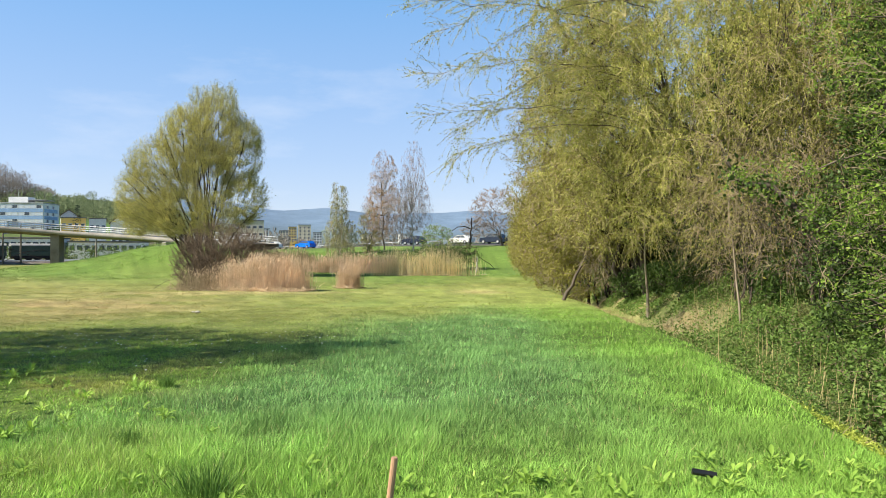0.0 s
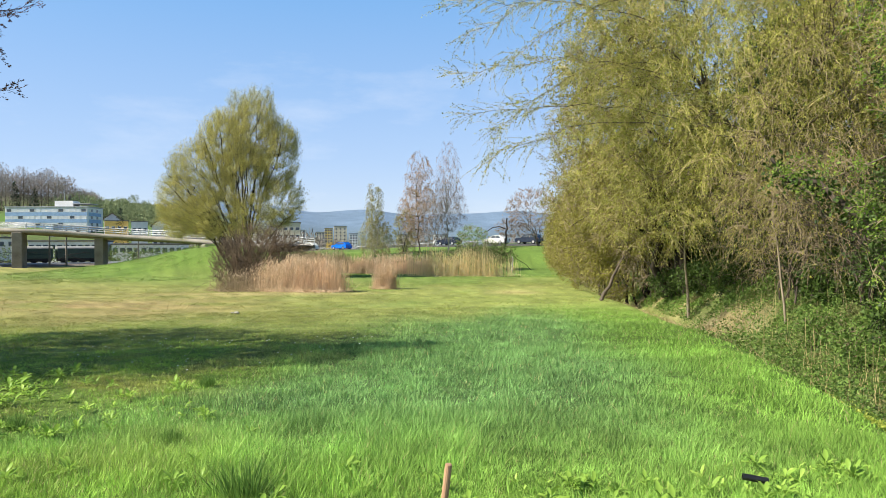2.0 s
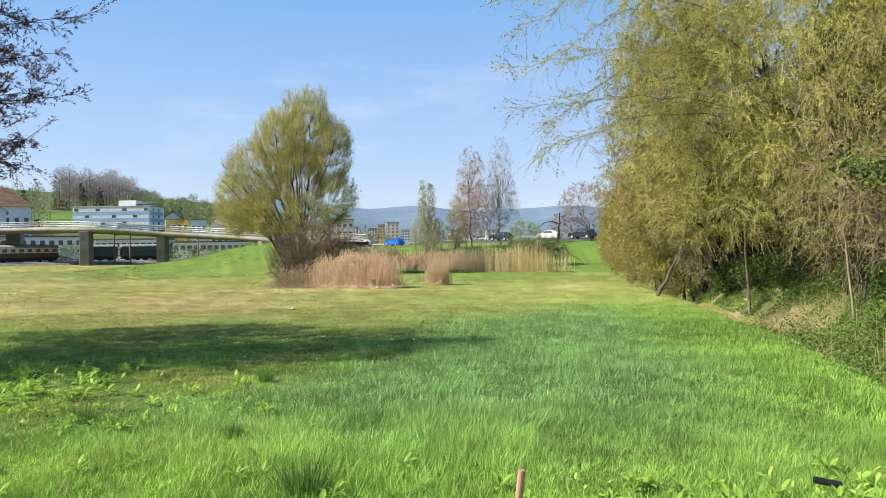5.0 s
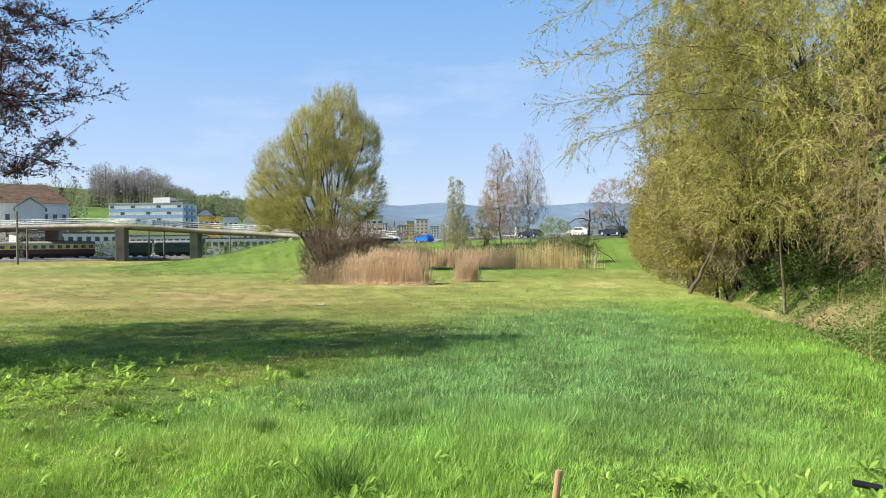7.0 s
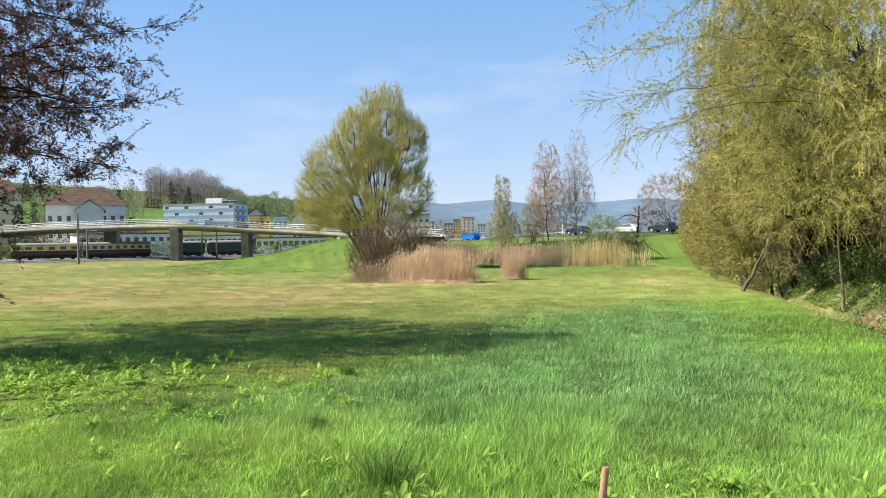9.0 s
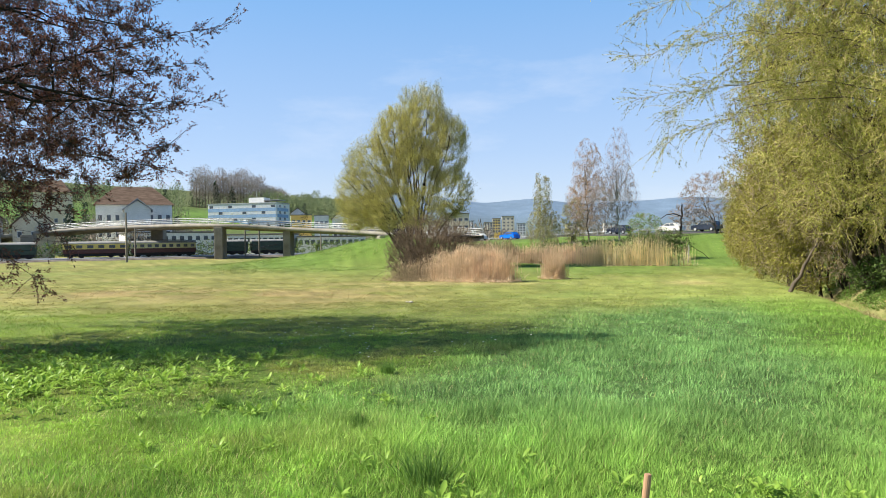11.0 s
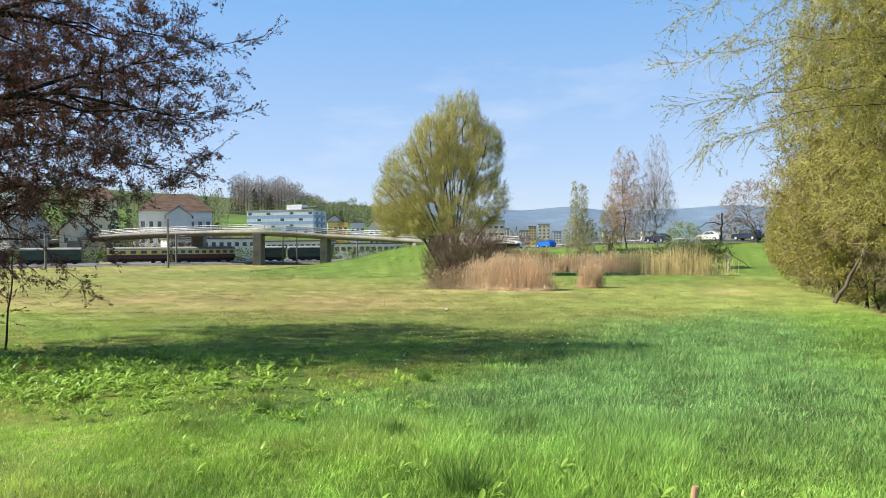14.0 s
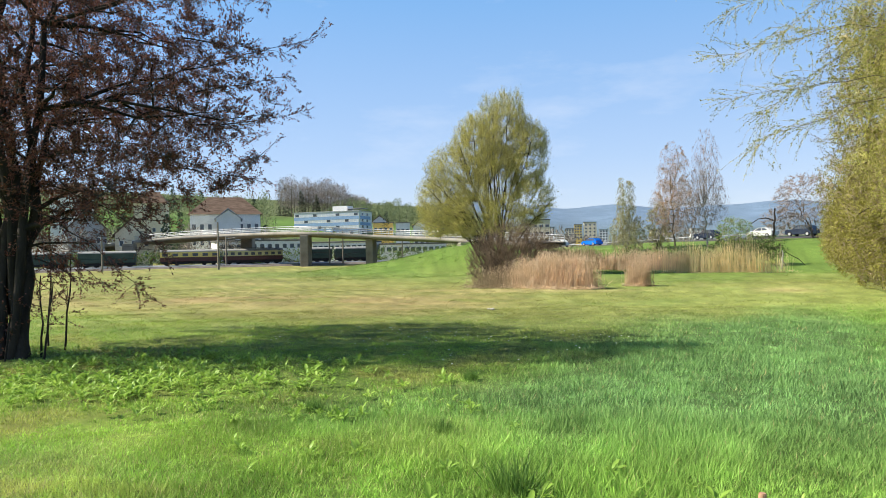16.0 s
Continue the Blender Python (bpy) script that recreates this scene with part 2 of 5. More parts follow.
def tubes(P, R, sides=4):
    """Tubes along N curves of K points: P (N, K, 3), R (N, K)."""
    N, K = R.shape
    T = unit(np.gradient(P, axis=1))
    ref = np.where(np.abs(T[..., 2:3]) > 0.8, np.array([1.0, 0, 0]), np.array([0, 0, 1.0]))
    U = unit(np.cross(T, ref))
    V = np.cross(T, U)
    a = np.arange(sides) * 2 * np.pi / sides
    v = P[:, :, None] + R[:, :, None, None] * (np.cos(a)[:, None] * U[:, :, None] + np.sin(a)[:, None] * V[:, :, None])
    i = np.arange(N * K * sides).reshape(N, K, sides)
    j = np.roll(i, -1, axis=2)
    f = np.stack([i[:, :-1], j[:, :-1], j[:, 1:], i[:, 1:]], -1).reshape(-1, 4)
    return v.reshape(-1, 3), f


def bows(A, B, K, lift, wob):
    """Curves from A to B, bent by lift (N, 3) at the middle, a little crooked."""
    t = np.linspace(0, 1, K)[None, :, None]
    C = (A + B) / 2 + lift
    P = (1 - t) ** 2 * A[:, None] + 2 * t * (1 - t) * C[:, None] + t ** 2 * B[:, None]
    return P + rng.normal(size=P.shape) * wob * np.sqrt(t) * (np.linalg.norm(B - A, axis=1)[:, None, None])


def nearest(Q, pool, low=0.0):
    """For each point of Q the index of the nearest of pool; low favours lower ones."""
    out = np.empty(len(Q), int)
    for s in range(0, len(Q), 400):
        d = Q[s:s + 400, None] - pool[None]
        w = (d ** 2).sum(-1) + low * np.maximum(0, -d[..., 2]) ** 2 * 4
        out[s:s + 400] = w.argmin(1)
    return out


def kites(C, D, L, W, curl=0.15):
    """Leaves: kite-shaped, at C along D, length L and width W."""
    n = len(C)
    S = unit(np.cross(D, rng.normal(size=(n, 3))))
    Nn = np.cross(S, D)
    L, W = np.broadcast_to(L, n)[:, None], np.broadcast_to(W, n)[:, None]
    v = np.stack([C, C + D * L * 0.45 + S * W * 0.5 + Nn * L * curl, C + D * L, C + D * L * 0.45 - S * W * 0.5 + Nn * L * curl], 1)
    return v.reshape(-1, 3), np.arange(n * 4).reshape(n, 4)


def along(P, per, spread=0.0, start=0.2):
    """per points on each curve of P and the direction there."""
    N, K, _ = P.shape
    t = start + (1 - start) * rng.random((N, per))
    x = t * (K - 1)
    i = np.minimum(x.astype(int), K - 2)
    f = (x - i)[..., None]
    r = np.arange(N)[:, None]
    a, b = P[r, i], P[r, i + 1]
    C = a + (b - a) * f + rng.normal(size=a.shape) * spread
    return C.reshape(-1, 3), unit(b - a).reshape(-1, 3)


def slivers(C, D, length, width):
    """Small leaves for trees further off: one pointed face each."""
    n = len(C)
    side = unit(np.cross(D, rng.normal(size=(n, 3)))) * (np.broadcast_to(width, n) / 2)[:, None]
    v = np.stack([C + side, C + D * np.broadcast_to(length, n)[:, None], C - side], 1).reshape(-1, 3)
    return v, np.arange(n * 3).reshape(n, 3)

# ---- ground ----
LATTICE = rng.random((257, 257))


def patches(x, y, size):
    """Smooth random values from 0 to 1 over the plan, in patches of that size."""
    u, v = np.asarray(x) / size + 57.3, np.asarray(y) / size + 31.7
    i, j = np.floor(u).astype(int), np.floor(v).astype(int)
    f, g = u - i, v - j
    f, g = f * f * (3 - 2 * f), g * g * (3 - 2 * g)
    q = lambda a, b: LATTICE[a % 257, b % 257]
    return (q(i, j) * (1 - f) + q(i + 1, j) * f) * (1 - g) + (q(i, j + 1) * (1 - f) + q(i + 1, j + 1) * f) * g


def ditch_edge(y):
    return np.interp(y, [-5, 3, 6.1, 7.2, 8.6, 10.1, 13, 16.7, 19.8, 25.5, 38, 60], [2.6, 3.2, 3.58, 3.77, 4.0, 4.27, 4.78, 5.15, 5.24, 5.7, 6.7, 7.2])


def height(x, y):
    x, y = np.asarray(x, float), np.asarray(y, float)
    r, az = np.hypot(x, y), np.degrees(np.arctan2(x, y))
    z = np.interp(y, [-60, 2, 7, 12, 19, 27, 36, 47, 60, 75, 100, 140], [0.1, 0, -0.08, -0.2, -0.4, -0.65, -0.9, -1.12, -1.15, -1.08, -0.85, -0.9])
    z = z + 0.05 * (patches(x, y, 2.5) - 0.5) * smooth(1, 6, r) + 0.16 * (patches(x, y, 9) - 0.5) * smooth(8, 20, r)
    # road embankment and the mound at the bridge's end
    y0 = 80 - 10 * smooth(-19, -30, x)
    bank = smooth(y0, y0 + 20 - 4 * smooth(-19, -30, x), y) * smooth(-58, -35, x) * (1 - smooth(170, 260, y))
    z = z + bank * (np.clip(2.45 + 0.031 * x, 1.5, 2.9) + 0.85 - 0.8 * (1 - smooth(98, 126, y)))
    z = z + 2.3 * np.exp(-((x + 28.5) / 9) ** 2 - ((y - 80.5) / 7) ** 2)
    # ditch and its far bank beside the hedge
    u, fade = x - ditch_edge(y), 1 - smooth(42, 62, y)
    z = z + fade * (-0.6 * np.exp(-((u - 1.3) / 0.75) ** 2) + 0.85 * smooth(1.5, 4.2, u) + 0.12 * patches(x, y, 1.1) * smooth(0.6, 2, u))
    # hills
    hill = np.interp(az, [-90, -55, -44, -38, -33, -28, -24, -18, -10], [30, 32, 30, 27, 25, 22, 17, 6, 0]) * smooth(270, 480, r)
    hill = hill + np.interp(az, [-90, -50, -30, -24, -18, -10, 0], [50, 48, 40, 40, 26, 6, 0]) * smooth(520, 950, r)
    ridge = 122 * smooth(1300, 2500, r) * (0.9 + 0.25 * patches(az * 1.0, az * 0, 4.0)) * np.interp(az, [-180, -60, -33, -27, -20, 60, 120, 180], [0.3, 0.1, 0.15, 0.35, 1, 1, 1, 0.3])
    return z + hill + ridge


LUSH, TEAL, BRIGHT = np.array([0.235, 0.39, 0.07]), np.array([0.19, 0.345, 0.115]), np.array([0.29, 0.46, 0.07])
OLIVE, STRAW, RUST, VIVID = np.array([0.25, 0.266, 0.078]), np.array([0.5, 0.42, 0.21]), np.array([0.4, 0.3, 0.15]), np.array([0.14, 0.235, 0.045])


def blend(a, b, w):
    w = np.clip(w, 0, 1)[:, None]
    return a * (1 - w) + b * w


def lushness(x, y):
    """Where the wet, tall grass stands (1) and where the meadow was mown (0)."""
    edge = np.interp(y, [0, 4, 7.5, 11, 16, 25, 33, 45], [-3.6, -3.5, -3.2, -2.3, -1.8, 0.6, 4.0, 7.5])
    d = x - edge + 2.2 * (patches(x, y, 1.7) - 0.5) + 2.0 * (patches(x, y, 4.5) - 0.5)
    return smooth(-2.2, 2.2, d) * (1 - smooth(16, 36, y))


def turf(x, y):
    """Turf colour by place: lush wet grass, mown olive grass, straw, rusty patches."""
    p1, p3, p8 = patches(x, y, 0.7), patches(x, y, 2.3), patches(x, y, 7)
    ph = patches(x, y, 0.3)
    wet = lushness(x, y)
    c = np.tile(OLIVE, (len(x), 1))
    c = blend(c, BRIGHT * 1.15, (1 - smooth(9, 20, y + 5 * (p3 - 0.5))) * 0.75)
    c = blend(c, LUSH, smooth(0.5, 0.75, p3) * (1 - smooth(12, 26, y)) * 0.8)
    c = blend(c, np.array([0.4, 0.42, 0.11]), smooth(0.5, 0.72, 0.7 * patches(x + 9, y, 0.9) + 0.3 * ph) * (1 - smooth(9, 16, y)) * 0.75)
    c = blend(c, STRAW, smooth(0.5, 0.85, 0.45 * p3 + 0.35 * p1 + 0.2 * ph) * (0.22 + 0.33 * smooth(10, 24, y)))
    c = blend(c, np.array([0.28, 0.34, 0.095]), smooth(-12, 1, x + 3 * (p3 - 0.5)) * smooth(12, 18, y) * (1 - smooth(46, 58, y)) * 0.75)
    g = smooth(0.45, 0.7, 0.6 * p8 + 0.4 * p3) * 0.5
    c = blend(c, VIVID * 1.15, g * smooth(20, 34, y))
    rust = np.exp(-((y - 29 - 6 * (p8 - 0.5)) / 7.5) ** 2) * smooth(-7, -14, x) * smooth(0.25, 0.6, 0.3 * p8 + 0.3 * p3 + 0.4 * patches(x * 0.35, y, 0.8))
    c = blend(c, RUST * 0.9, rust * 0.85)
    c = blend(c, RUST * 0.9, 0.35 * smooth(34, 44, y) * smooth(-6, -16, x) * p3)
    c = blend(c, STRAW, 0.7 * np.exp(-(((x + 12) / 6) ** 2 + ((y - 42.5) / 2) ** 2)))
    c = blend(c, STRAW, 0.7 * np.exp(-(((x - 2.2) / 1.5) ** 2 + ((y - 44) / 3.5) ** 2)))
    w = blend(np.tile(LUSH, (len(x), 1)), TEAL, smooth(3.4, 8.5, y + 4 * (p8 - 0.5)) * (1 - 0.6 * smooth(1.4, 3.6, x + 1.5 * (p3 - 0.5))) * 0.95)
    w = blend(w, np.array([0.21, 0.38, 0.055]), smooth(1.0, 4.2, x + 1.6 * (p3 - 0.5)) * 0.6)
    c = blend(c, w, wet)
    c = blend(c, VIVID, np.maximum(smooth(54, 76, y + 6 * (p8 - 0.5)) * smooth(-70, -40, x), 0.5 * smooth(52, 60, y) * smooth(-12, -2, x)) * (0.85 + 0.15 * p3))
    # darker ground from the ditch edge outwards
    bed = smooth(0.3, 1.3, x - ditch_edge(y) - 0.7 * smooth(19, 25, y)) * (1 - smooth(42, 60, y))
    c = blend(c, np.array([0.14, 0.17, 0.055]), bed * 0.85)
    c = blend(c, np.array([0.5, 0.41, 0.23]), bed * smooth(0.5, 0.75, p3) * smooth(13, 18, y) * 0.8)
    c = blend(c, np.array([0.52, 0.43, 0.27]), 0.9 * np.exp(-(((x - 6.9) / 1.1) ** 2 + ((y - 20.8) / 2.8) ** 2) ** 2))
    # darker green oval beside the ditch edge
    c = blend(c, VIVID * 0.8, 0.65 * np.exp(-(((x - 4.5) / 1.1) ** 2 + ((y - 16.5) / 3) ** 2)))
    c = c * (0.8 + 0.4 * patches(x + 31, y, 0.33))[:, None]
    return c * ((0.8 + 0.4 * p1) * (1.12 - 0.16 * smooth(4, 6.5, y)))[:, None]


az = np.radians(np.unique(np.r_[np.arange(-180, -64, 4), np.arange(-64, 44, 0.36), np.arange(44, 180, 4)]))
rad = np.r_[0.0, np.geomspace(0.6, 4600, 160)]
gx, gy = (np.sin(az)[None] * rad[:, None]), (np.cos(az)[None] * rad[:, None])
gz = height(gx, gy)
n_r, n_a = gx.shape
gi = np.arange(n_r * n_a).reshape(n_r, n_a)
gf = np.stack([gi[:-1], np.roll(gi, -1, 1)[:-1], np.roll(gi, -1, 1)[1:], gi[1:]], -1).reshape(-1, 4)[:, ::-1]
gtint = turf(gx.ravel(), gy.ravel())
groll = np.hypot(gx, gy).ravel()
# darker near by: soil, and shade between the blades put into the tint
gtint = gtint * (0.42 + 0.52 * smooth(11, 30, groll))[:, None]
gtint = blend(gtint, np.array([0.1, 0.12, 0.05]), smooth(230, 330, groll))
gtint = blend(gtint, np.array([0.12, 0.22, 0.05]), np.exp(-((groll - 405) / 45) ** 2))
# distance haze put into the colour: the far ridge turns blue
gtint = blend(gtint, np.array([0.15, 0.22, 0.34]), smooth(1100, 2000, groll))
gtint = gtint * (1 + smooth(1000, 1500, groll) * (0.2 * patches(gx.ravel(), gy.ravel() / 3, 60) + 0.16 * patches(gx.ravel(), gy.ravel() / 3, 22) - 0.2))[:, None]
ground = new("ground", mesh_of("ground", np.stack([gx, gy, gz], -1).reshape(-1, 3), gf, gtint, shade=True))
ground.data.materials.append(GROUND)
tagged(ground, "uneven spring meadow ground falling to a wet hollow", "ground", kind="structure")


def sector(n, r0, r1, a0=-60.0, a1=38.0):
    r = np.sqrt(r0 ** 2 + (r1 ** 2 - r0 ** 2) * rng.random(n))
    a = np.radians(a0 + (a1 - a0) * rng.random(n))
    return np.sin(a) * r, np.cos(a) * r - 0.6


def blades(n, r0, r1, wide, tall=1.0, bunch=9, a0=-60.0, a1=38.0, slim=False):
    """Grass in tufts: blades leaning outwards from each tuft's foot."""
    tx, ty = sector(n // bunch, r0, r1, a0, a1)
    n = len(tx) * bunch
    size = 0.012 + 0.002 * (r0 + r1) / 2
    off = rng.normal(size=(n, 2)) * size
    x, y = np.repeat(tx, bunch) + off[:, 0], np.repeat(ty, bunch) + off[:, 1]
    up = np.repeat(0.6 + 0.8 * rng.random(len(tx)), bunch)
    # far tufts coloured lighter and more even to offset shade on their blades
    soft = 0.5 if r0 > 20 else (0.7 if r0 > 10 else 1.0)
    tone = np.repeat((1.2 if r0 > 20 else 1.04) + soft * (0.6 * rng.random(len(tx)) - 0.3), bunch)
    keep = (x < ditch_edge(y) + 0.9 * (patches(x, y, 1.3) - 0.4) + 0.7 * (patches(x, y, 0.45) - 0.5) + 1.8 * rng.random(n) ** 3 * patches(x, y, 0.7) + 1.3 * smooth(20, 25, y)) | (y > 50)
    x, y, off, up, tone = x[keep], y[keep], off[keep], up[keep], tone[keep]
    n = len(x)
    wet = lushness(x, y)
    h = (0.065 + 0.06 * wet) * (0.55 + 0.7 * rng.random(n)) * (0.55 + 0.9 * patches(x, y, 0.6)) * up * tall * (1 - 0.5 * smooth(-0.7, 0.5, x - ditch_edge(y)) * (y < 50))
    base = np.stack([x, y, height(x, y) - 0.01], -1)
    lean = off / size * 0.3 + rng.normal(size=(n, 2)) * 0.26 + np.array([0.06, 0.02])
    tip = base + np.c_[lean * h[:, None], h * (0.98 - 0.2 * rng.random(n))]
    a = rng.random(n) * np.pi
    side = np.stack([np.cos(a), np.sin(a), 0 * a], -1) * (wide * (0.6 + 0.8 * rng.random(n)))[:, None]
    mid = base + (tip - base) * 0.45 + np.c_[-lean * 0.2 * h[:, None], 0.04 * h]
    q = 3 if slim else 4
    v = np.stack([base + side / 2, tip, base - side / 2] if slim else [base, mid + side / 2, tip, mid - side / 2], 1).reshape(-1, 3)
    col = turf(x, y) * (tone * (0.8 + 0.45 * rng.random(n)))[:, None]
    dead = rng.random(n) < 0.02 + 0.07 * (1 - wet)
    col[dead] = np.array([0.46, 0.42, 0.19])
    return v, np.arange(n * q).reshape(n, q), np.repeat(col, q, 0)


def grass_lot(name, label, *lots):
    o, vs, fs, cs = 0, [], [], []
    for v, f, c in lots:
        vs.append(v)
        fs.append(f + o)
        cs.append(c)
        o += len(v)
    g = new(name, mesh_of(name, np.concatenate(vs), np.concatenate(fs), np.concatenate(cs)))
    g.data.materials.append(GRASS)
    return tagged(g, label, "grass", kind="stuff")


grass_lot("long_grass", "lush green spring grass blades leaning in the light",
          blades(290000, 2.6, 7.5, 0.0064, 0.72, slim=True))
grass_lot("meadow_grass", "short olive meadow grass mixed with straw",
          blades(230000, 7.5, 14, 0.0095, 0.66, slim=True), blades(190000, 14, 27, 0.013, 0.75, slim=True), blades(150000, 27, 60, 0.024, 0.85, slim=True), blades(40000, 60, 105, 0.045, 1.0, slim=True), blades(36000, 70, 100, 0.045, 1.7, 9, -34, -8, slim=True))

# ---- trees ----


def pick(lobes, n, lo, hi):
    """Points in a crown made of lobes (centre, radii), between two shells."""
    vol = np.array([r[0] * r[1] * r[2] for _, r in lobes]) ** 0.8
    k = rng.choice(len(lobes), n, p=vol / vol.sum())
    c, r = np.array([l[0] for l in lobes])[k], np.array([l[1] for l in lobes])[k]
    d = unit(rng.normal(size=(n, 3)))
    return c + d * r * (lo ** 2 + (hi ** 2 - lo ** 2) * rng.random((n, 1))) ** 0.5


def grow(name, label, category, base, lobes, bark, twig_mat, leaf_mat, stems=5, limbs=12, branches=90, twigs=1500, per=14,
         leaf=(0.06, 0.02), r0=0.2, weep=0.0, rise=0.25, group="", twig_r=0.006, stem_top=0.55, spread=0.3, fork=0.0, crook=0.03, leaf_name="crown", leaf_spread=0.03, up=0.0, kt=4, inner=0.55, droop=0.5, fan=0.0, heart=None):
    """A tree or shrub: stems, limbs, branches and twigs that fill the lobes, and leaves along the twigs."""
    base = np.array(base, float)
    ob = thing(name, label, category, tuple(base), group)
    L = [(np.array(c, float) - base, np.array(r, float)) for c, r in lobes]
    # stems up from the foot
    ends = pick(L[:heart], stems, 0.05, stem_top)
    ends[:, 2] = np.abs(ends[:, 2])
    foot = rng.normal(size=(stems, 3)) * [spread, spread, 0]
    foot[:, 2] = fork - 0.15
    S = bows(foot, ends, 9, np.c_[-0.12 * (ends - foot)[:, :2], 0.12 * np.linalg.norm(ends - foot, axis=1)], crook)
    RS = r0 * np.linspace(1, 0.35, 9)[None] * (0.7 + 0.5 * rng.random((stems, 1)))
    for k in range(stems):
        part("stem" if stems > 1 else "trunk", mesh_of("stem", *tubes(S[k:k + 1], RS[k:k + 1], 7), shade=True), bark, ob)
    # limbs from the stems
    pool, prad = S[:, 2:].reshape(-1, 3), RS[:, 2:].ravel()
    E = pick(L, limbs, 0.3, 0.75)
    i = nearest(E, pool, 1.0)
    d = np.linalg.norm(E - pool[i], axis=1)
    M = bows(pool[i], E, 7, np.c_[np.zeros((limbs, 2)), rise * d], crook)
    RM = np.minimum(prad[i] * 0.75, 0.03 + 0.03 * d)[:, None] * np.linspace(1, 0.1, 7)[None]
    pool2, prad2 = np.r_[pool, M[:, 1:].reshape(-1, 3)], np.r_[prad, RM[:, 1:].ravel()]
    E = pick(L, branches, 0.55, 0.95)
    i = nearest(E, pool2, 1.0)
    d = np.linalg.norm(E - pool2[i], axis=1)
    B = bows(pool2[i], E, 5, np.c_[np.zeros((branches, 2)), rise * 0.8 * d], crook)
    RB = np.minimum(prad2[i] * 0.7, 0.012 + 0.012 * d)[:, None] * np.linspace(1, 0.35, 5)[None]
    for k in range(limbs):
        part("limb", mesh_of("limb", *tubes(M[k:k + 1], RM[k:k + 1], 5), shade=True), bark, ob)
    part("branchwork", mesh_of("branchwork", *tubes(B, RB, 4), shade=True), bark, ob)["kind"] = "stuff"
    # twigs
    pool3 = np.r_[M[:, 3:].reshape(-1, 3), B[:, 1:].reshape(-1, 3)]
    E = pick(L, twigs, inner, 1.05)
    i = nearest(E - [0, 0, up] - fan * unit(E - [0, 0, 1.0]), pool3, 0.0 if fan else 0.3)
    A = pool3[i]
    d = np.linalg.norm(E - A, axis=1)
    lift = np.c_[np.zeros((twigs, 2)), rise * 0.6 * d]
    if weep:
        E[:, 2] -= weep * (0.3 + 0.7 * rng.random(twigs))
        lift[:, 2] = 0.25 * d + weep * 0.45
    W = bows(A, E, kt, lift, crook)
    RW = twig_r * np.linspace(1.5, 0.6, kt)[None] * (0.7 + 0.6 * rng.random((twigs, 1)))
    part("twigwork", mesh_of("twigwork", *tubes(W, RW, 3)), twig_mat, ob)["kind"] = "stuff"
    if per and leaf_mat:
        C, D = along(W, per, leaf_spread)
        D = unit(D * 0.8 + rng.normal(size=D.shape) * 0.55 + np.array([0, 0, -droop if weep else 0.1]))
        sz = 0.6 + 0.8 * rng.random(len(C))
        part(leaf_name, mesh_of(leaf_name, *(slivers if math.hypot(base[0], base[1]) > 13.5 else kites)(C, D, leaf[0] * sz, leaf[1] * sz)), leaf_mat, ob)["kind"] = "stuff"
    return ob


def on(x, y, up=0.0):
    return (x, y, float(height(x, y)) + up)


# the big upright willow on the mound
grow("willow", "broad upright willow in pale yellow-green young leaf, many stems", "tree", on(-22.4, 67.5),
     [((-21.2, 67, 12.6), (2.6, 3.0, 4.0)), ((-23.9, 67, 11.6), (3.0, 3.2, 3.6)), ((-26.5, 67, 9.0), (3.3, 3.2, 3.5)), ((-27.8, 67, 6.6), (3.0, 3.2, 3.3)), ((-18.9, 67, 10.8), (2.2, 2.8, 3.8)), ((-18.2, 67, 12.4), (1.3, 1.5, 1.4)), ((-22.9, 67, 14.7), (1.1, 1.4, 2.4)), ((-20.0, 67, 15.2), (0.9, 1.3, 2.4)), ((-21.4, 67, 15.6), (0.9, 1.3, 2.0)), ((-24.6, 67, 13.4), (1.2, 1.4, 2.0)),
      ((-18.4, 66.6, 6.4), (2.3, 2.4, 2.7)), ((-24.4, 65.4, 5.0), (3.2, 2.2, 2.6)), ((-20.8, 65.4, 4.8), (2.4, 1.8, 2.2)), ((-28.2, 66.5, 4.6), (2.4, 2.4, 2.0)), ((-21.8, 66.5, 9.0), (2.6, 2.6, 3.2))],
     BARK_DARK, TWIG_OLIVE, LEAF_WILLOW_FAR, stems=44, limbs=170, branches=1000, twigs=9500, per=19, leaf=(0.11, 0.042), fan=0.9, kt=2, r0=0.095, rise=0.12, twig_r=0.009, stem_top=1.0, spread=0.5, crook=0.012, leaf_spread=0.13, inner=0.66)
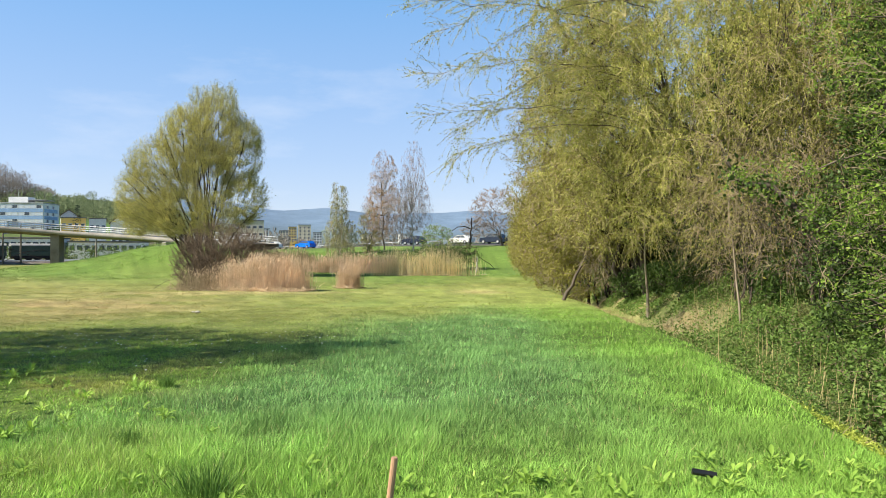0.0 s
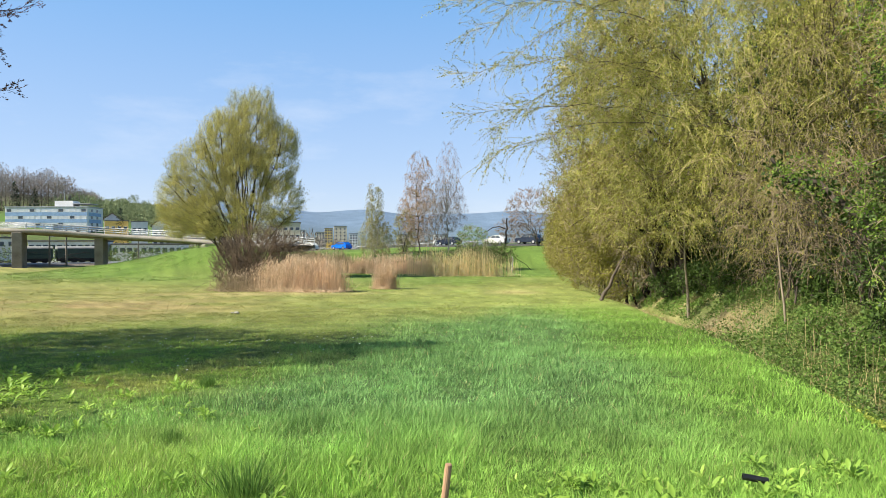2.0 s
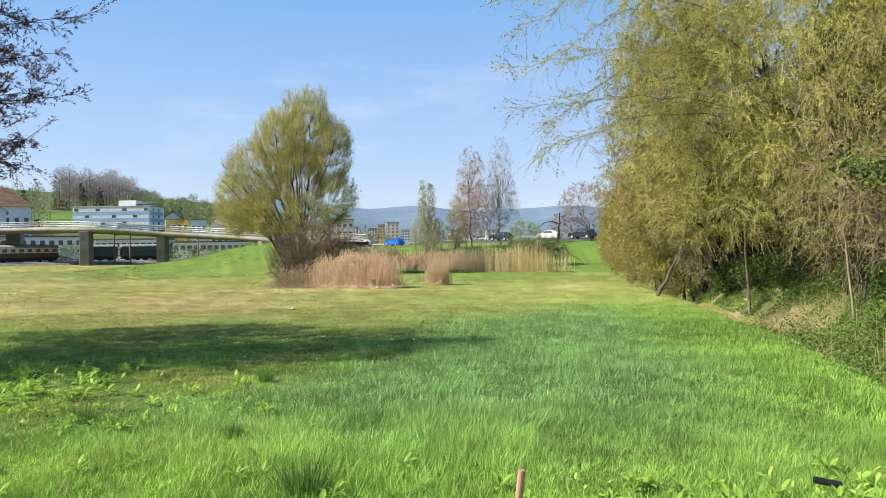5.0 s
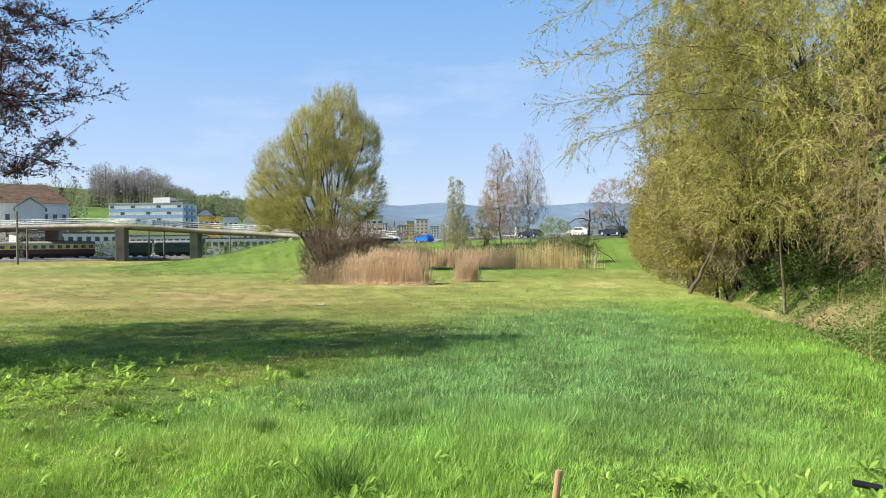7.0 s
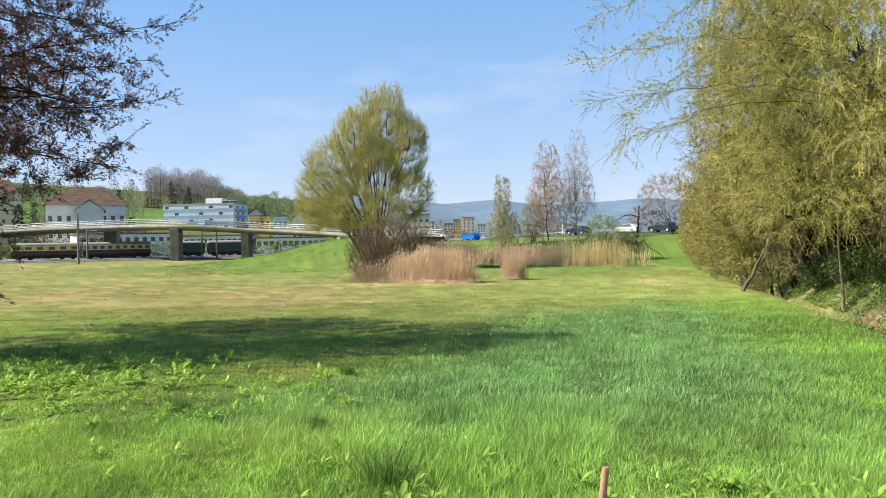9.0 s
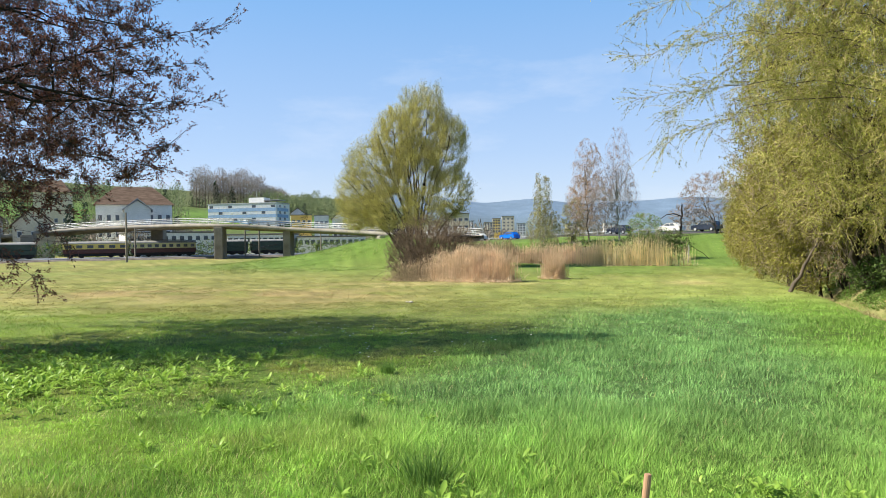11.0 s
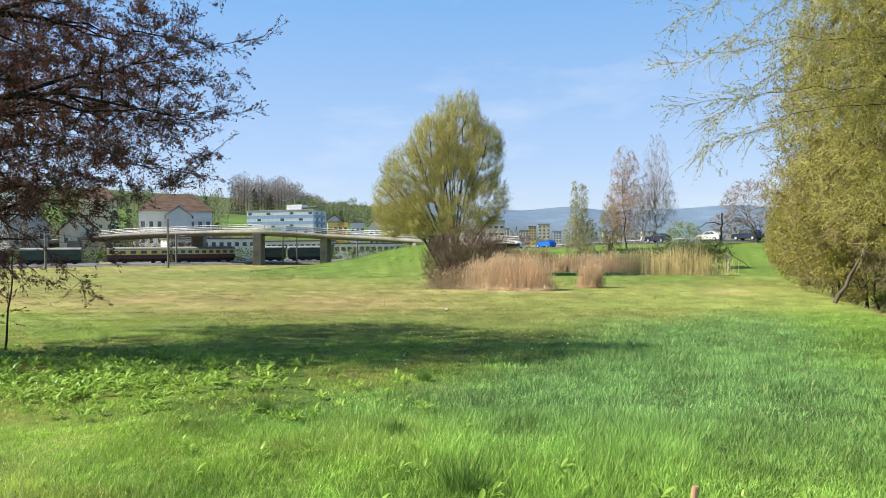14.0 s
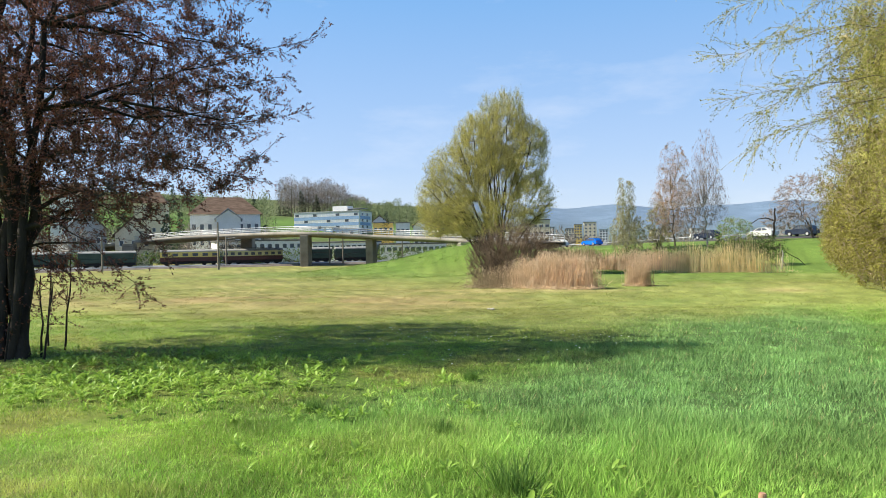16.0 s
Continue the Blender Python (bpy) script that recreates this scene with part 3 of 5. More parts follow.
# birches on the road bank
grow("birch_tree", "slender young birch in first pale green leaf", "tree", on(-13.8, 95.2),
     [((-13.8, 95.2, 7.2), (1.4, 1.4, 4.0)), ((-13.7, 95.2, 3.4), (2.5, 2.0, 2.8))], BARK_BIRCH, TWIG_BROWN, LEAF_BIRCH_GREEN,
     stems=1, limbs=22, branches=140, twigs=1300, kt=3, inner=0.3, per=7, leaf=(0.15, 0.06), r0=0.1, rise=0.1, weep=0.9, twig_r=0.012, stem_top=0.3, spread=0.0, group="birches on the bank", leaf_spread=0.08)
for bx, by, top, sh, mat_l, per_, lab in ((-7.9, 96, 15.6, 1.05, LEAF_BIRCH, 9, "tall birch hung with russet catkins"), (-4.1, 98.2, 17.3, 0.88, WOOD_PINK, 1, "tall pale birch with bare drooping twigs")):
    grow("birch_tree", lab, "tree", on(bx, by),
         [((bx, by, top * 0.6), (2.3 * sh, 2.4, top * 0.38)), ((bx, by, top * 0.42), (3.2 * sh, 2.8, top * 0.26))], BARK if top < 17 else BARK_BIRCH, TWIG_BROWN if top < 17 else WOOD_PINK, mat_l,
         stems=1, limbs=36, branches=260, twigs=2300, kt=3, per=per_, leaf=(0.11, 0.036), r0=0.12, rise=0.12, weep=1.1, twig_r=0.0085, stem_top=0.25, spread=0.0, group="birches on the bank", leaf_spread=0.08, inner=0.35)
# shrubs by the road
grow("willow_shrub", "rounded fresh green shrub beside the road", "shrub", on(-0.8, 92),
     [((-0.8, 92, 2.7), (2.3, 1.9, 2.2))], BARK, TWIG_BROWN, LEAF_GREEN, stems=7, limbs=20, branches=80, twigs=700, per=4, leaf=(0.16, 0.07), r0=0.06, twig_r=0.012, leaf_spread=0.1)
grow("willow_shrub", "yellow-brown sallow between the birches", "shrub", on(-10.0, 97.5),
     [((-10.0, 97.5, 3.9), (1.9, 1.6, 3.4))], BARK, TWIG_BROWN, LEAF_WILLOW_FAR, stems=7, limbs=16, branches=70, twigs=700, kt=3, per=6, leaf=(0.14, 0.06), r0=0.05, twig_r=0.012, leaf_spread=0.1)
grow("bramble_hedge", "dark low scrub behind the pale reed", "shrub", on(1.0, 82),
     [((-1.5, 81, 0.6), (3, 1.5, 1.5)), ((2.0, 83, 1.0), (2.6, 1.5, 1.6)), ((-6.0, 81, 0.3), (3.4, 1.3, 1.3)), ((-11.0, 81, 0.1), (3.4, 1.3, 1.2))], BARK_DARK, TWIG_BROWN, LEAF_SCRUB, stems=14, limbs=34, branches=160, twigs=1900, kt=2, per=8, leaf=(0.15, 0.08), r0=0.04, twig_r=0.012, spread=3.0, leaf_spread=0.12, inner=0.2)
# the brown thicket behind the reeds
grow("thicket", "dense leafless brown thicket rising from the reeds", "shrub", on(-15.6, 49.2),
     [((-15.4, 49.2, 1.2), (3.2, 2.4, 2.6)), ((-13.9, 49.0, 1.0), (2.2, 2, 2.3)), ((-17, 49, 0.6), (1.8, 2, 2.0))], BARK, TWIG_THICKET, TWIG_THICKET, stems=30, limbs=60, branches=600, twigs=7000, per=2, kt=2, leaf=(0.09, 0.025), r0=0.016, twig_r=0.008, fan=0.25, up=0.2, spread=1.6, inner=0.1)

# ---- the hedge of old willows along the ditch ----
big = grow("willow", "huge overhanging willow with drooping yellow-green twigs", "tree", on(10.2, 24),
     [((8.8, 23, 7.6), (6.2, 5.6, 4.6)), ((5.2, 21.5, 8.2), (3.0, 3.2, 3.2)), ((10, 19, 8.6), (4, 3, 3)), ((8.4, 18.5, 6.4), (4.0, 3.4, 3.8)), ((5.8, 23, 4.8), (3.2, 4, 3.4)), ((7.4, 20, 3.4), (2.6, 3, 2.2)), ((8.5, 16.5, 7.5), (3.4, 2.6, 3.4))],
     BARK, TWIG_YELLOW, LEAF_WILLOW, stems=5, limbs=70, branches=900, twigs=13500, per=17, kt=3, leaf=(0.06, 0.022), r0=0.11, weep=0.5, twig_r=0.0045, rise=0.25, crook=0.05, group="willows of the hedge", leaf_spread=0.03, inner=0.3, droop=0.15)


def reach(ob, root, tip, lift, twigs, hang, bark=BARK, twig_mat=TWIG_YELLOW, leaf_mat=LEAF_WILLOW, r=0.017, length=0.8):
    """One long thin outer branch with sparse leafy side twigs."""
    o = np.array(ob.location)
    S = bows(np.array([root]) - o, np.array([tip]) - o, 12, np.array([[0, 0, lift]]), 0.012)
    br = part("outer_branch", mesh_of("outer_branch", *tubes(S, r * np.linspace(1, 0.12, 12)[None], 5), shade=True), bark, ob)
    A, D = along(np.repeat(S, int(twigs * 2.8), 0), 1, 0.0, 0.15)
    d = unit(D * 0.8 + rng.normal(size=D.shape) * 0.5)
    twigs = len(A)
    E = A + d * (0.3 + rng.random((twigs, 1))) * length - [0, 0, hang * 0.5]
    W = bows(A, E, 4, np.tile([0, 0, hang * 0.5], (twigs, 1)), 0.02)
    part("twigwork", mesh_of("twigwork", *tubes(W, r * 0.21 * np.linspace(1.3, 0.6, 4)[None] * np.ones((twigs, 1)), 3)), twig_mat, br)["kind"] = "stuff"
    C, D = along(W, 16, 0.015)
    D = unit(D + rng.normal(size=D.shape) * 0.6 + [0, 0, 0.2])
    part("leafage", mesh_of("leafage", *kites(C, D, 0.036 + 0.034 * rng.random(len(C)), 0.02)), leaf_mat, br)["kind"] = "stuff"


for root, tip, lift, tw, hang in (((6.5, 21, 6.4), (-0.6, 19.5, 6.4), 1.2, 46, 0.1), ((6.0, 21, 8.0), (-0.9, 19.5, 8.4), 0.8, 46, 0.1), ((6.0, 21, 5.4), (-0.3, 19.2, 5.2), 0.7, 40, 0.15), ((5.5, 21, 5.2), (0.3, 19.0, 3.9), 1.0, 44, 0.35),
                                  ((5.8, 21.5, 9.2), (-0.4, 20, 7.4), 1.6, 50, 0.3), ((5.5, 21, 7.0), (0.5, 19.5, 4.8), 1.4, 50, 0.4), ((5.5, 20, 9.5), (-0.2, 18.5, 9.0), 0.8, 46, 0.3), ((6, 20, 8.5), (1.0, 18.8, 6.6), 1.5, 50, 0.4)):
    reach(big, root, tip, lift, tw, hang)
for wx, wy, c, r in ((10.0, 38, (8.3, 37, 6.6), (5.3, 6.5, 5.6)), (10.5, 52, (9.0, 52, 5.0), (4.6, 6.5, 4.8)), (11.5, 66, (10, 66, 4.2), (4.2, 6, 4.2)), (14, 22, (13, 20, 7.5), (4.2, 5.5, 4.6)), (12.5, 14, (12, 14, 7), (3.2, 3.4, 4))):
    grow("willow", "old willow of the hedge in olive young leaf", "tree", on(wx, wy), [(c, r), ((c[0] - 1.2, c[1] - 3, c[2] - 2.6), (r[0] * 0.7, 3, 2.4))],
         BARK_DARK, TWIG_BROWN, LEAF_WILLOW_DEEP, stems=4, limbs=24, branches=180, twigs=3600 if wy < 45 else 1800, per=15, kt=3 if wy < 30 else 2, leaf=(0.085, 0.032) if wy < 45 else (0.13, 0.05), r0=0.2, weep=0.5, twig_r=0.007, crook=0.05, group="willows of the hedge", leaf_spread=0.07, inner=0.4, droop=0.2)
grow("willow", "dense olive willow leaning over the meadow's edge", "tree", on(8.8, 30), [((5.9, 29.5, 7.8), (3.2, 3.4, 4.2)), ((7.4, 30, 4.4), (3.0, 3.4, 3.0)), ((6.4, 27, 10.0), (2.6, 2.6, 2.6))],
     BARK_DARK, TWIG_BROWN, LEAF_WILLOW_DEEP, stems=4, limbs=24, branches=180, twigs=4200, per=16, kt=2, leaf=(0.1, 0.042), r0=0.18, weep=0.5, twig_r=0.007, crook=0.05, group="willows of the hedge", leaf_spread=0.08, inner=0.15, droop=0.2)
# green shrubs and ivy nearest the path
grow("elder_shrub", "leafy bright green elder shrub overhanging the ditch", "shrub", on(7.6, 9.8),
     [((7.2, 9.5, 1.6), (1.7, 1.9, 1.5)), ((8.2, 10, 4.8), (2.6, 2.6, 2.4)), ((9.2, 11, 6.8), (2.6, 2.6, 2.0)), ((5.9, 11.7, 2.8), (1.0, 0.9, 0.5)), ((7.4, 8.8, 3.2), (1.6, 1.5, 1.3)), ((6.3, 8.6, 0.9), (0.9, 1.0, 0.8)), ((6.4, 10.4, 2.1), (0.9, 0.9, 0.7))], BARK, TWIG_BROWN, LEAF_GREEN,
     stems=7, limbs=34, branches=240, twigs=3600, per=12, leaf=(0.055, 0.03), r0=0.05, twig_r=0.0042, leaf_spread=0.035, crook=0.05, inner=0.45)
grow("ivy_mass", "dark glossy ivy smothering an old trunk", "shrub", on(7.6, 11.4),
     [((7.0, 11.4, 1.6), (1.0, 1.0, 1.6)), ((8.4, 12.6, 4.4), (1.2, 1.2, 2.0)), ((8.0, 10.8, 1.0), (1.4, 1.2, 1.0)), ((6.4, 9.8, 0.6), (0.8, 0.9, 0.7))], BARK_DARK, BARK_DARK, LEAF_IVY,
     stems=4, limbs=14, branches=90, twigs=1300, per=17, leaf=(0.055, 0.045), r0=0.09, twig_r=0.005, leaf_spread=0.05, inner=0.4)
# the purple plum
plum = grow("purple_plum", "purple-leaved plum tree with several dark stems", "tree", on(-11.6, 7.9),
     [((-12.7, 9.2, 5.6), (3.9, 4.0, 3.4)), ((-15.2, 6.9, 5.6), (3.2, 2.8, 3.2)), ((-13.4, 8.8, 8.2), (3.8, 3.6, 1.7)), ((-11.4, 8.2, 6.4), (1.8, 1.8, 1.8)), ((-12.0, 7.6, 4.2), (1.5, 1.5, 1.6)), ((-9.7, 9.6, 6.2), (1.6, 1.5, 1.3)), ((-8.4, 9.8, 6.4), (1.2, 0.9, 0.7)), ((-10.6, 9.3, 4.0), (2.1, 2.0, 1.5)), ((-9.0, 10.0, 4.7), (1.6, 1.3, 1.0)), ((-8.2, 10.1, 4.0), (1.0, 0.5, 0.4)), ((-10.4, 9.2, 2.9), (1.9, 1.7, 1.0)), ((-12.0, 8.6, 2.6), (1.5, 1.5, 1.2)), ((-13.6, 12.6, 5.2), (2.6, 2.2, 2.0)), ((-16.2, 11.6, 6.6), (3.0, 2.4, 2.4)), ((-8.7, 9.8, 3.2), (1.1, 1.0, 0.6))],
     BARK_DARK, BARK_PLUM, LEAF_PURPLE, stems=14, limbs=100, branches=720, twigs=12000, per=20, kt=2, leaf=(0.052, 0.025), r0=0.1, rise=0.1, twig_r=0.004, spread=0.2, leaf_spread=0.03, inner=0.3, heart=3)


for root, tip, lift, tw, hang in (((-9.4, 9.8, 5.0), (-7.15, 10.95, 5.7), -0.1, 12, 0.0), ((-9.2, 9.9, 4.0), (-7.5, 10.8, 4.2), -0.1, 12, 0.0), ((-9.6, 9.6, 6.4), (-7.8, 10.6, 6.7), 0.0, 12, 0.0), ((-9.2, 9.9, 4.6), (-7.6, 10.7, 4.9), 0.0, 12, 0.0), ((-9.4, 9.6, 3.2), (-7.9, 10.3, 2.9), 0.0, 14, 0.1), ((-9.4, 9.8, 5.6), (-7.7, 10.6, 5.3), 0.0, 12, 0.0),
                                  ((-11.4, 8.0, 2.6), (-8.9, 8.5, 0.8), 0.35, 20, 0.1), ((-11.4, 8.1, 1.9), (-9.7, 8.4, 1.05), 0.2, 14, 0.1), ((-11.2, 8.4, 2.9), (-9.2, 9.0, 1.7), 0.3, 18, 0.1), ((-11.3, 8.2, 1.6), (-10.3, 8.3, 1.2), 0.1, 10, 0.1)):
    reach(plum, root, tip, lift, tw, hang, BARK_DARK, BARK_PLUM, LEAF_PURPLE, 0.014, 0.35)


def reeds(label, foot, n, tall, mat, plume_mat, lean=0.06, plume=0.5, r=0.0085, litter=0):
    """A stand of dead reed: stalks with dry leaves and plumes, and a skirt of fallen straw, on points of the plan."""
    x, y = foot(n)
    n = len(x)
    z = height(x, y)
    c = (float(x.mean()), float(y.mean()), float(z.mean()))
    ob = thing("reed_stand", label, "reeds", c, "stands of dry reed")
    A = np.stack([x, y, z - 0.05], -1) - np.array(c)
    q = np.hypot((x - x.mean()) / (2.0 * x.std()), (y - y.mean()) / (2.0 * y.std()))
    h = tall * (0.62 + 0.48 * rng.random(n)) * (0.7 + 0.5 * patches(x, y, 0.9)) * (1 - 0.45 * smooth(0.62, 1.05, q) * rng.random(n))
    Bp = A + np.c_[rng.normal(size=(n, 2)) * lean * h[:, None] + [0.03, 0], h]
    S = bows(A, Bp, 3, rng.normal(size=(n, 3)) * 0.03, 0.004)
    part("stalk_stand", mesh_of("stalk_stand", *tubes(S, r * np.array([[1, 0.85, 0.3]]) * np.ones((n, 1)), 3)), mat, ob)["kind"] = "stuff"
    C, D = along(S, 2, 0.01, 0.1)
    D = unit(D * 0.8 + rng.normal(size=D.shape) * [0.45, 0.45, 0.3])
    part("dry_leafage", mesh_of("dry_leafage", *kites(C, D, 0.25 + 0.3 * rng.random(len(C)), r * 1.8)), mat, ob)["kind"] = "stuff"
    k = rng.random(n) < plume
    D = unit(np.c_[rng.normal(size=(k.sum(), 2)) * 0.3 + [0.2, 0], np.ones(k.sum())])
    part("plumage", mesh_of("plumage", *kites(S[k, -1] - D * 0.08, D, 0.16 + 0.14 * rng.random(k.sum()), 0.012 + r * 2.2)), plume_mat, ob)["kind"] = "stuff"
    if litter:
        x, y = foot(litter)
        mx, my = x.mean(), y.mean()
        x, y = mx + (x - mx) * 1.12, my + (y - my) * 1.2 - 0.2
        C = np.stack([x, y, height(x, y) + 0.02 + 0.12 * rng.random(litter)], -1) - np.array(c)
        D = unit(rng.normal(size=C.shape) * [1, 0.6, 0.3] + [0, 0, 0.1])
        part("fallen_straw", mesh_of("fallen_straw", *kites(C, D, 0.3 + 0.5 * rng.random(litter), 0.03)), mat, ob)["kind"] = "stuff"
    return ob


def oval(cx, cy, rx, ry, turn=0.0):
    def f(n):
        a, q = rng.random(n) * 2 * np.pi, np.sqrt(rng.random(n)) * (0.7 + 0.6 * rng.random(n))
        u, v = np.cos(a) * q * rx, np.sin(a) * q * ry
        t = radians(turn)
        return cx + u * math.cos(t) - v * math.sin(t), cy + u * math.sin(t) + v * math.cos(t)
    return f


reeds("thick stand of dry pinkish-straw reed", oval(-11.5, 45.9, 2.9, 1.6, -24), 5200, 2.05, REED, REED, r=0.0065, litter=2600)
reeds("dry reed growing up through the brown thicket", oval(-15.4, 47.8, 2.8, 1.8, -30), 1100, 1.5, REED_BROWN, REED, r=0.0065, litter=1400)
reeds("small round tuft of dry reed", oval(-6.5, 49.4, 0.85, 0.7), 800, 1.75, REED, REED, 0.08, 0.3, 0.0065, 200)
reeds("row of pale reed with dark ragged plumes", oval(-1.9, 71.6, 5.2, 1.2, 6), 1000, 2.7, REED_PALE, BARK, 0.04, 0.22, 0.011, 500)
reeds("distant band of reddish dry reed", oval(-9.5, 77.0, 5.5, 1.6, 4), 1700, 2.1, REED, REED, 0.05, 0.3, 0.012)
reeds("dark brown reed at the foot of the bank", oval(-17.2, 77.5, 4.2, 1.6, 4), 1700, 2.2, REED_BROWN, BARK, 0.05, 0.3, 0.013)

# ---- buildings ----
GLASS_LIGHT = surface("window_with_white_blind", (0.55, 0.58, 0.62), (0.7, 0.73, 0.76), 0.4, 0.3, 0.5, 3, 0)
SHED = surface("pale_grey_shed_wall", (0.4, 0.41, 0.42), (0.55, 0.56, 0.56), 0.3, 0.85, 0.3, 4, 0.1)
TAR = surface("flat_roof_gravel", (0.09, 0.09, 0.09), (0.18, 0.175, 0.17), 0.5, 0.95, 0.2, 5, 0.2)


def window_mesh(w, h, glass):
    """A frame standing 6 cm proud with a pane set back in it."""
    bm = bmesh.new()
    f = 0.09
    for x0, x1, z0, z1 in ((0, w, 0, f), (0, w, h - f, h), (0, f, f, h - f), (w - f, w, f, h - f)):
        box(bm, x0, x1, -0.06, 0.04, z0, z1)
    n = len(bm.faces)
    box(bm, f, w - f, -0.015, 0.03, f, h - f)
    bm.faces.ensure_lookup_table()
    for k in range(n, len(bm.faces)):
        bm.faces[k].material_index = 1
    me = bpy.data.meshes.new("window")
    bm.to_mesh(me)
    bm.free()
    me.materials.append(WHITE)
    me.materials.append(glass)
    return me


def frame_of(a, b):
    """Where a front from a to b stands: foot height, length and turn."""
    d = Vector((b[0] - a[0], b[1] - a[1]))
    ob_turn = math.degrees(math.atan2(d.y, d.x))
    n = Vector((-d.y, d.x)).normalized()
    z = min(float(height(p[0] + n.x * k, p[1] + n.y * k)) for p in (a, b) for k in (0, 10))
    return z - 0.3, d.length, ob_turn


def house(name, label, a, b, depth, eave, ridge, wall, roof, rows=2, cols=4, win=(1.1, 1.4), gable_front=False, first=1.0, glass=None, chimney=True, side=2):
    """A house whose front runs from a to b; heights are above sea as seen, ridge = eave for a flat roof."""
    z0, w, turn = frame_of(a, b)
    ob = thing(name, label, "building", (a[0], a[1], z0), "buildings beyond the railway", turn)
    e, r = eave - z0, ridge - z0
    if r - e < 0.3:
        part("wall", a_box(0, w, 0, depth, 0, e), wall, ob)
        part("roof", a_box(-0.25, w + 0.25, -0.25, depth + 0.25, e + 0.004, e + 0.35, bevel=0.05), TAR, ob)
    elif gable_front:
        bm = prism([(0, 0), (w, 0), (w, e), (w / 2, r - 0.2), (0, e)], 0, depth)
        part("wall", bm, wall, ob)
        t = 0.3
        part("roof", prism([(-0.5, e - 0.45), (w / 2, r), (w + 0.5, e - 0.45), (w + 0.5, e - 0.15), (w / 2, r + t), (-0.5, e - 0.15)], -0.5, depth + 0.5), roof, ob)
    else:
        part("wall", a_box(0, w, 0, depth, 0, e), wall, ob)
        bm = bmesh.new()
        o, h = 0.6, min(depth / 2, w * 0.25)
        lo = [bm.verts.new(p) for p in ((-o, -o, e), (w + o, -o, e), (w + o, depth + o, e), (-o, depth + o, e))]
        hi = [bm.verts.new(p) for p in ((h, depth / 2, r), (w - h, depth / 2, r))]
        bm.faces.new(lo[::-1])
        for f in ((lo[0], lo[1], hi[1], hi[0]), (lo[1], lo[2], hi[1]), (lo[2], lo[3], hi[0], hi[1]), (lo[3], lo[0], hi[0])):
            bm.faces.new(f)
        rf = part("roof", bm, roof, ob)
        if chimney:
            part("chimney", a_box(w * 0.35, w * 0.35 + 0.7, depth * 0.55, depth * 0.55 + 0.7, e + 0.3, r + 0.9), wall, rf)
    me = window_mesh(win[0], win[1], glass or GLASS)
    step = (e - first) / max(rows, 1)
    for i in range(rows):
        for j in range(cols):
            x = (j + 0.5) * w / cols - win[0] / 2
            q = part("window", me, None, ob)
            q.location = (x, -0.01, first + i * step)
        for j in range(side):
            q = part("window", me, None, ob)
            q.matrix_local = pose(w + 0.01, (j + 0.5) * depth / max(side, 1) - win[0] / 2, first + i * step, 0, 0, 90)
    return ob


def office():
    """The long white and blue office block with ribbon windows."""
    a, b = (-218.5, 321.8), (-181.5, 325.2)
    z0, w, turn = frame_of(a, b)
    top, depth = 22.2 - z0, 17.0
    ob = thing("office_building", "long white office block with pale blue bands and ribbon windows", "building", (a[0], a[1], z0), "buildings beyond the railway", turn)
    part("wall", a_box(0, w, 0, depth, 0, top), WHITE, ob)
    part("roof", a_box(-0.3, w + 0.3, -0.3, depth + 0.3, top + 0.004, top + 0.4), GREY, ob)
    ph = part("penthouse", a_box(20.5, 29, 4, 11, top + 0.4, top + 3.2), WHITE, ob)
    part("mast", mesh_of("mast", *tubes(np.array([[[24, 6, top + 3.1], [24, 6, top + 5], [24, 6, top + 7]]]), np.array([[0.14, 0.12, 0.08]]), 5)), STEEL, ph)
    part("terrace_roof", a_box(29.1, w, 3, 12, top + 1.6, top + 1.9), GREY, ob)
    light, dark = window_mesh(2.3, 1.5, GLASS_LIGHT), window_mesh(2.3, 1.5, GLASS)
    for i in range(4):
        z = top - 2.2 - i * 3.2
        part("blue_band", a_box(-0.05, w + 0.05, -0.08, 0.02, z - 1.75, z - 0.15), BLUE, ob)
        part("blue_band", a_box(w - 0.02, w + 0.08, 1.5, depth - 2, z - 1.75, z - 0.15), BLUE, ob)
        for j in range(14):
            q = part("window", dark if (i * 5 + j * 7) % 9 < 2 else light, None, ob)
            q.location = (0.6 + j * 2.6, -0.01, z)
        for j in range(2):
            q = part("window", dark, None, ob)
            q.matrix_local = pose(w + 0.01, 3.5 + j * 6, z, 0, 0, 90)


office()
house("town_house", "white four-square house under a tall brown hipped roof", (-136.6, 152.1), (-122.4, 163.7), 11, 12.4, 17.4, WHITE, ROOF, 3, 9, (1.1, 1.6))
house("gabled_shed", "white gabled building with a grey roof", (-121.8, 144.9), (-117.2, 148.6), 12, 10.6, 12.9, WHITE, GREY, 1, 2, (0.9, 1.2), True, 5.0)
house("gabled_house", "cream gabled house with a dark brown roof", (-124.2, 115.4), (-119.0, 120.7), 10, 6.3, 10.0, CREAM, ROOF, 2, 3, (0.9, 1.3), True, 2.2)
house("gabled_house", "grey gabled house half hidden by branches", (-134, 112), (-129, 117), 10, 8.0, 11.5, GREY, ROOF, 2, 3, (0.9, 1.3), True, 2.2)
house("villa", "white villa high on the slope", (-205, 165), (-196, 172), 9, 22, 26, WHITE, ROOF, 2, 4)
house("villa", "cream villa high on the slope", (-185, 180), (-177, 186), 9, 19, 23, CREAM, ROOF, 2, 4)
